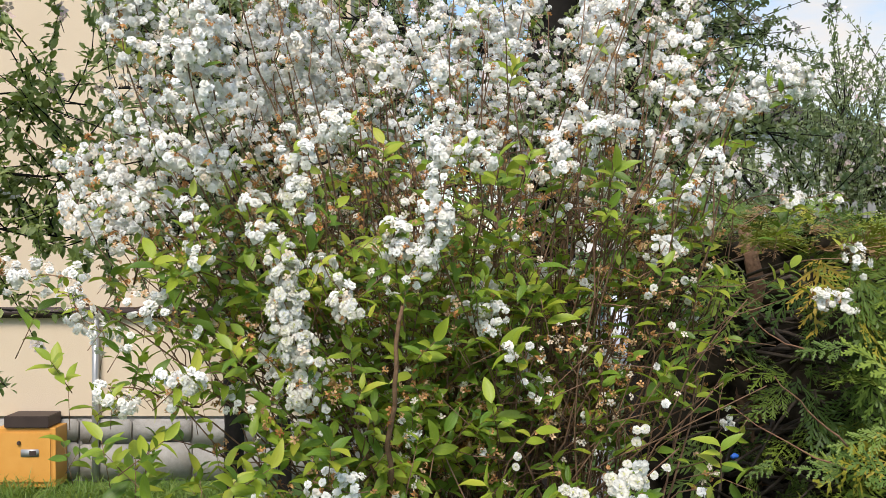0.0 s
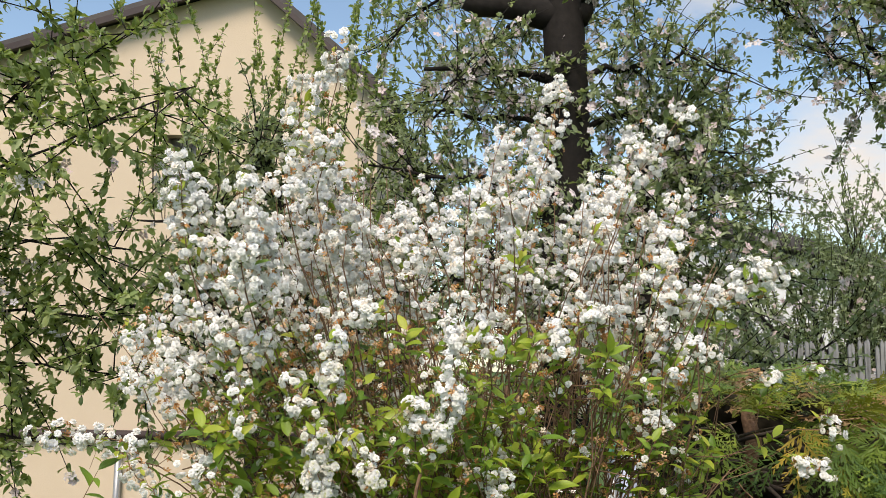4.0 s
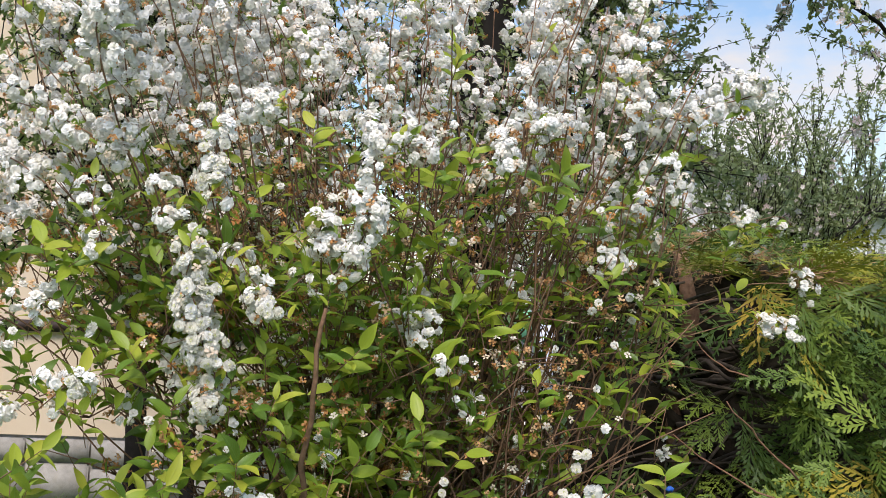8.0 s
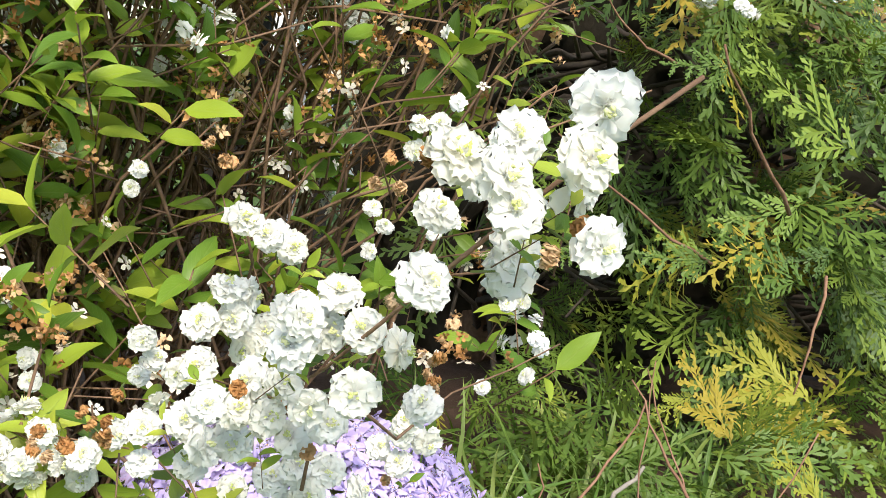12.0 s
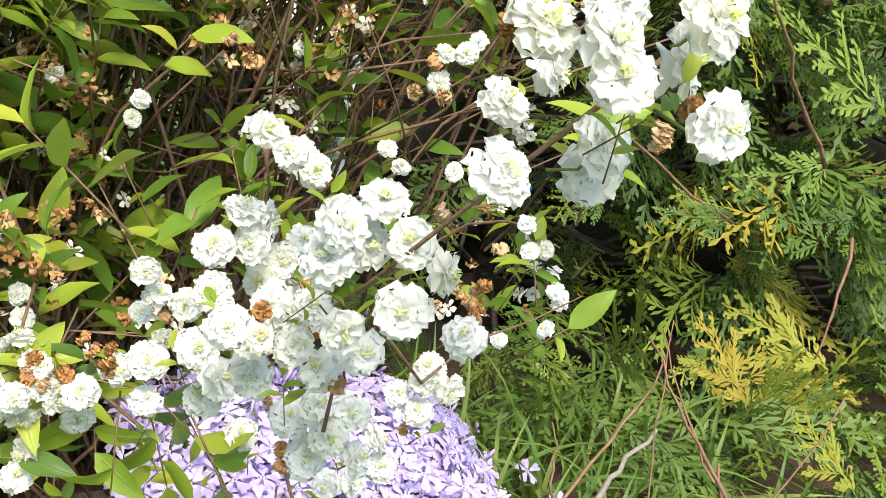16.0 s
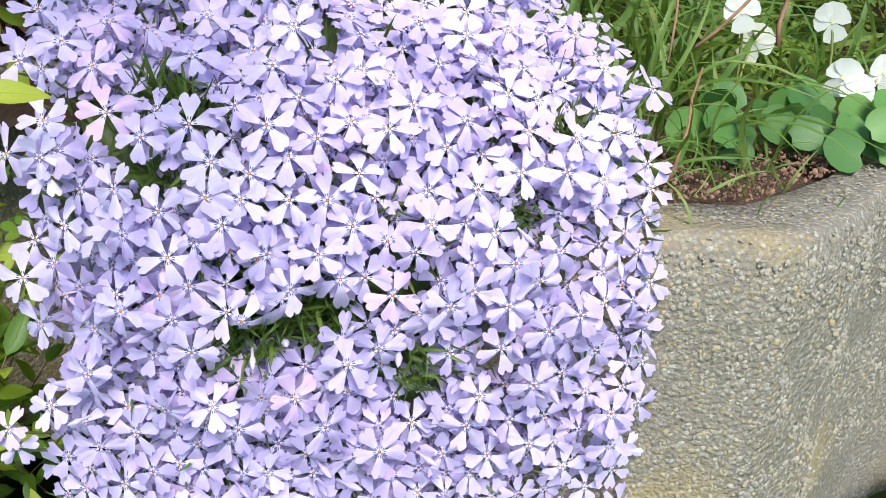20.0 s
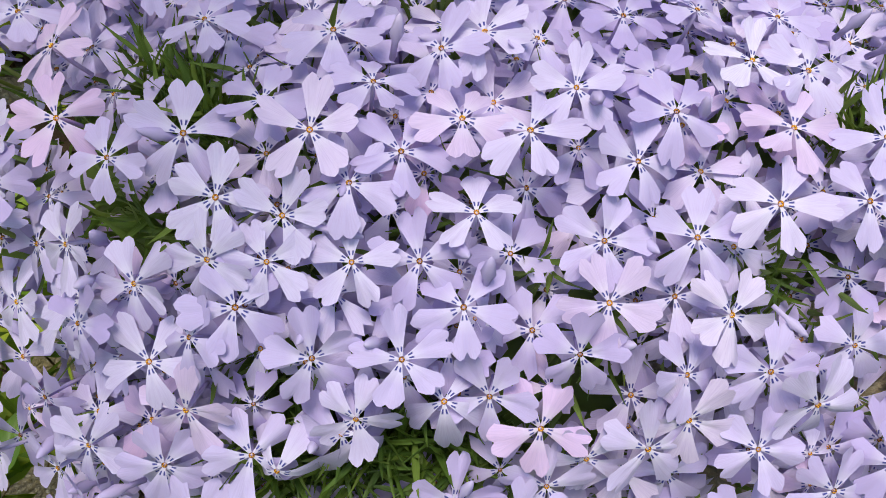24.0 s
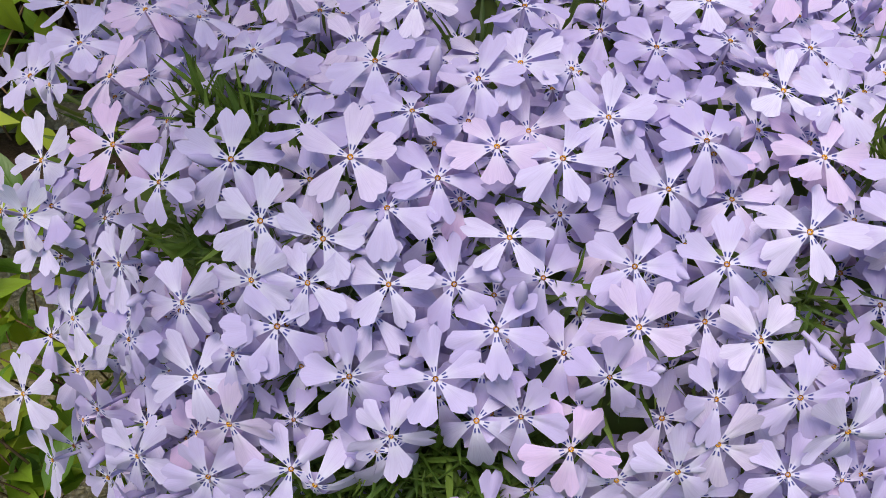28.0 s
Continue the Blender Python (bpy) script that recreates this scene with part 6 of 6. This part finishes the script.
for p in WITHERED:
    for _ in range(12):
        (cream if rng.random() < 0.25 else brown_at).append((np.array(p) + rng.normal(0, 0.011, 3), rng.normal(0, 1, 3)))

# thick old stems near the middle
for pts in THICK_STEMS:
    s = Shape()
    tube(s, wobble(bezier(*pts, 10), 0.0013), 0.0032, 0.0022, 7)
    part("stem", mesh_of("stem", s, [STEM]), shrub, "thick grey-brown old stem")

# the spray of flowers that hangs nearest, each flower on its stalk
fine = [double_flower(k + 11) for k in range(8)]
fine_mesh = [mesh_of("flower", f, [WHITE_PETAL, WHITE_HEART]) for f in fine]
stalk = Shape()
dry_mesh = mesh_of("withered_flower", double_flower(91, True, 2.2), [BROWN_PETAL, BROWN_PETAL])
for i, p in enumerate(SPRAY_A + SPRAY_B + SPRAY_C + SPRAY_D):
    p = np.array(p)
    nn = np.array((rng.normal(-0.1, 0.55), -1.0 + rng.normal(0, 0.3), rng.normal(0.6, 0.45)))
    nn /= np.linalg.norm(nn)
    r = 0.0062 * rng.uniform(0.88, 1.12) * (0.85 if p[1] > 0.95 else 1)
    piece("flower", fine_mesh[i % 8], shrub, Matrix(frames_of([p], [nn], [r])[0].tolist()))
    if p[1] < 0.9:
        tube(stalk, [p, p - nn * 0.006 + (0, 0, -0.002), p - nn * 0.010 + rng.normal(0, 0.002, 3)], 0.0003, 0.0003, 4)
        if rng.random() < 0.3:
            leaf_tuft(p - nn * 0.014 + rng.normal(0, 0.004, 3), 4, True, 0.008)
        if rng.random() < 0.14:
            for _ in range(2):
                piece("withered_flower", dry_mesh, shrub, Matrix(frames_of([p - nn * 0.005 + rng.normal(0, 0.004, 3)], [rng.normal(0, 1, 3)], [0.0024])[0].tolist()), "withered orange-brown flower")
for p in WITHERED_NEAR:
    for _ in range(3):
        piece("withered_flower", dry_mesh, shrub, Matrix(frames_of([np.array(p) + rng.normal(0, 0.0045, 3)], [rng.normal(0, 1, 3)], [0.0022])[0].tolist()), "withered orange-brown flower")
part("flower_stalks", mesh_of("flower_stalks", stalk, [STALK]), shrub, kind="stuff")
for pts in SPRAY_STEMS:
    s = Shape()
    tube(s, wobble(np.array(pts) + np.array((0, 0.007, -0.003)), 0.0005), 0.0006, 0.0004, 6)
    part("stem", mesh_of("stem", s, [STEM]), shrub)

part("twigs", mesh_of("twigs", twig_shape, [STEM]), shrub, kind="stuff")
# flowers: the nearest as parts, the rest joined
fl.sort(key=lambda k: k[0][1])
lite = [double_flower(k + 40, False) for k in range(3)]
mid_mesh = [mesh_of("flower", double_flower(k + 70, True), [WHITE_PETAL, WHITE_HEART]) for k in range(4)]
for i, (p, o) in enumerate(fl[:190]):
    piece("flower", mid_mesh[i % 4], shrub, Matrix(frames_of([p], [o], [rng.uniform(0.0050, 0.0062)])[0].tolist()))
rest = fl[190:]
for k, sh in enumerate(lite):
    some = rest[k::3]
    part("flowers", mesh_of("flowers", sh, [SMALL_PETAL], frames_of([p for p, _ in some], [o for _, o in some], rng.uniform(0.0044, 0.0056, len(some)))), shrub, "dense double white flowers", "stuff")
part("fading_flowers", mesh_of("fading_flowers", double_flower(44, False, 0.3), [CREAM_PETAL], frames_of([p for p, _ in cream], [o for _, o in cream], rng.uniform(0.0038, 0.0054, len(cream)))), shrub, "cream-coloured fading flowers", "stuff")
part("withered_flowers", mesh_of("withered_flowers", double_flower(90, False, 2.6), [BROWN_PETAL], frames_of([p for p, _ in brown_at], [o for _, o in brown_at], rng.uniform(0.0028, 0.0050, len(brown_at)))), shrub, "withered orange-brown flowers", "stuff")
LEAVES = [leaf(k, rng.uniform(0.38, 0.5), 0.2, rng.uniform(0.1, 0.45)) for k in range(4)]
for name, rows, mat, own in (("leaf", leaf_at, LEAF, 130), ("young_leaf", young_at, YOUNG_LEAF, 170)):
    rows.sort(key=lambda k: k[0][1])
    ms = along([k[0] for k in rows], [k[1] for k in rows], [k[2] for k in rows], [k[3] for k in rows])
    meshes = [mesh_of(name, sh, [mat]) for sh in LEAVES]
    for i in range(min(own, len(ms))):
        piece(name, meshes[i % 4], shrub, Matrix(ms[i].tolist()))
    for k, sh in enumerate(LEAVES):
        if len(ms[own + k::4]):
            part("leaves", mesh_of("leaves", sh, [mat], ms[own + k::4]), shrub, kind="stuff")

# ---- creeping phlox ----
PROFILE = np.array([(0.905, 0.74), (0.899, 0.85), (0.899, 0.93), (0.917, 0.97), (0.965, 1.003), (1.03, 1.035), (1.10, 1.058), (1.18, 1.05), (1.24, 1.0)])
PLEN = np.r_[0, np.cumsum(np.hypot(*np.diff(PROFILE, axis=0).T))]
PLEN = PLEN / PLEN[-1]


def mat_place(x, v):
    e = min(1.2, abs(x - 0.212) / 0.125)
    w = min(1, max(0, (v - 0.45) / 0.2))
    return np.array((x, np.interp(v, PLEN, PROFILE[:, 0]) + (0.048 if x < 0.212 else 0.003 + 0.045 * w) * e ** 3, np.interp(v, PLEN, PROFILE[:, 1]) - 0.045 * e ** 3 * w))


def mat_normal(x, v):
    a = mat_place(x + 0.004, v) - mat_place(x - 0.004, v)
    b = mat_place(x, min(1, v + 0.02)) - mat_place(x, max(0, v - 0.02))
    n = np.cross(a, b)
    return n / np.linalg.norm(n)


phlox = thing("creeping_phlox", "creeping phlox cushion covered in lilac flowers hanging over the wall", "flower", (0.21, 1.0, 0.93))
# cushion of stems and needle leaves under the flowers
s = Shape()
n = 40
vs = [mat_place(0.095 + 0.235 * i / n, j / n) - mat_normal(0.095 + 0.235 * i / n, j / n) * (0.030 + 0.008 * noise.noise((i * 0.4, j * 0.4, 8))) for j in range(n + 1) for i in range(n + 1)]
s.add(vs, [(j * (n + 1) + i, j * (n + 1) + i + 1, (j + 1) * (n + 1) + i + 1, (j + 1) * (n + 1) + i) for j in range(n) for i in range(n)])
part("cushion", mesh_of("cushion", s, [PHLOX_LEAF]), phlox, "dark green tangle of stems", "stuff")
needle = leaf(5, 0.10, 0.3, 0.15, 5)
pts, ways = [], []
for k in range(4600):
    x, v = rng.uniform(0.09, 0.335), rng.uniform(0.02, 0.97)
    if k < 1000:
        x, v = np.array(BARE[k % len(BARE)]) + rng.normal(0, 0.006, 2)
    elif k < 1500:
        x, v = np.array(GAPS[k % len(GAPS)]) + rng.normal(0, 0.005, 2)
    nn = mat_normal(x, v)
    pts.append(mat_place(x, v) - nn * rng.uniform(0.009 if k < 1000 else 0.014, 0.028 if k < 1000 else 0.034))
    ways.append(nn + rng.normal(0, 0.75, 3) + np.array((0, 0, 0.25)))
part("needles", mesh_of("needles", needle, [PHLOX_LEAF], along(pts, ways, rng.normal(0, 1, (len(pts), 3)), rng.uniform(0.009, 0.018, len(pts)))), phlox, "narrow green needle leaves", "stuff")
bloom = [phlox_flower(k) for k in range(8)]
limp = phlox_flower(31, 0.5, False)
bloom_mesh = [mesh_of("flower", b, [PETAL, EYE_DARK, ANTHER]) for b in bloom]


def bloom_pose(x, v, lift, size):
    nn = mat_normal(x, v)
    p = mat_place(x, v) + nn * lift
    d = nn * 1.0 + np.array((0, -0.30, 0.22 + 0.8 * max(0, 0.22 - v))) + rng.normal(0, 0.22, 3)
    return p, frames_of([p], [d], [size])[0]


taken = []
for i, (x, v) in enumerate(BLOOM_A + BLOOM_B + BLOOM_C):
    p, m = bloom_pose(x, v, rng.uniform(0.001, 0.005), rng.uniform(0.0096, 0.0113))
    taken.append(p)
    piece("flower", bloom_mesh[i % 8], phlox, Matrix(m.tolist()))
for x, y, z in STRAY_BLOOMS:
    piece("flower", bloom_mesh[0], phlox, Matrix(frames_of([(x, y, z)], [(-0.3 + rng.normal(0, 0.3), -1, 0.4)], [0.0085])[0].tolist()))
    s = Shape()
    tube(s, bezier((x, y, z), (x + 0.01, y + 0.02, z - 0.02), (x + 0.03, y + 0.04, z - 0.025), 6), 0.0006, 0.0008, 4)
    part("stalk", mesh_of("stalk", s, [STALK]), phlox)
wilted_mesh = mesh_of("wilted_flower", phlox_flower(33, 1.3), [PETAL, EYE_DARK, ANTHER])
for x, v in WILTED:
    piece("wilted_flower", wilted_mesh, phlox, Matrix(bloom_pose(x, v, 0.003, 0.0105)[1].tolist()), "limp wilted lilac flower")
more, own = [[] for _ in bloom], 0
tries = 0
while tries < 7000:
    tries += 1
    x, v = rng.uniform(0.092, 0.338), rng.uniform(0.03, 0.97)
    if noise.noise((x * 28, v * 9, 4)) < -0.34:
        continue
    layer = rng.random()
    if any((x - gx) ** 2 + ((v - gv) * 0.62) ** 2 < 0.009 ** 2 for gx, gv in BARE):
        continue
    if any((x - gx) ** 2 + ((v - gv) * 0.62) ** 2 < 0.005 ** 2 for gx, gv in GAPS):
        continue
    known = 0.28 < v < 0.64
    p, m = bloom_pose(x, v, -0.004 - 0.022 * layer, rng.uniform(0.0092, 0.0110))
    if ((np.array(taken) - p) ** 2).sum(1).min() < (0.0093 if known else 0.0086) ** 2:
        continue
    taken.append(p)
    if own < 160 and 0.25 < v < 0.6:
        own += 1
        piece("flower", bloom_mesh[tries % 8], phlox, Matrix(m.tolist()))
    else:
        more[tries % 8].append(m)
plain_bloom = [phlox_flower(k, 0.0, False) for k in range(8)]
for b, ms in zip(plain_bloom, more):
    if ms:
        # Tints skewed low: darker petals suggest shade beneath the top flowers.
        part("flowers", mesh_of("flowers", b, [PETAL, EYE_DARK, ANTHER], ms, rng.random(len(ms)) ** 1.4 * 0.9), phlox, kind="stuff")
ms = []
for _ in range(60):
    x, v = rng.uniform(0.10, 0.33), rng.uniform(0.05, 0.9)
    ms.append(bloom_pose(x, v, -0.004, 0.008)[1])
part("wilting_flowers", mesh_of("wilting_flowers", limp, [PETAL, EYE_DARK, ANTHER], ms), phlox, "limp wilting lilac flowers", "stuff")
bud = Shape()
tube(bud, [(0, 0, -0.6), (0, 0, 0), (0, 0, 0.35), (0, 0, 0.8), (0, 0, 1)], 0.10, 0.10, 6)
bud.v = [(x * (2.2 if 0.1 < z < 0.6 else 1.3 if z > 0.6 else 1) * (0.3 if z > 0.95 else 1), y * (2.2 if 0.1 < z < 0.6 else 1.3 if z > 0.6 else 1) * (0.3 if z > 0.95 else 1), z) for x, y, z in bud.v]
ms = []
for _ in range(160):
    x, v = rng.uniform(0.10, 0.33), rng.uniform(0.05, 0.9)
    p = mat_place(x, v) + mat_normal(x, v) * rng.uniform(-0.002, 0.004)
    ms.append(frames_of([p], [mat_normal(x, v) + rng.normal(0, 0.5, 3)], [rng.uniform(0.0055, 0.008)])[0])
part("buds", mesh_of("buds", bud, [PETAL], ms), phlox, "slim lilac buds", "stuff")
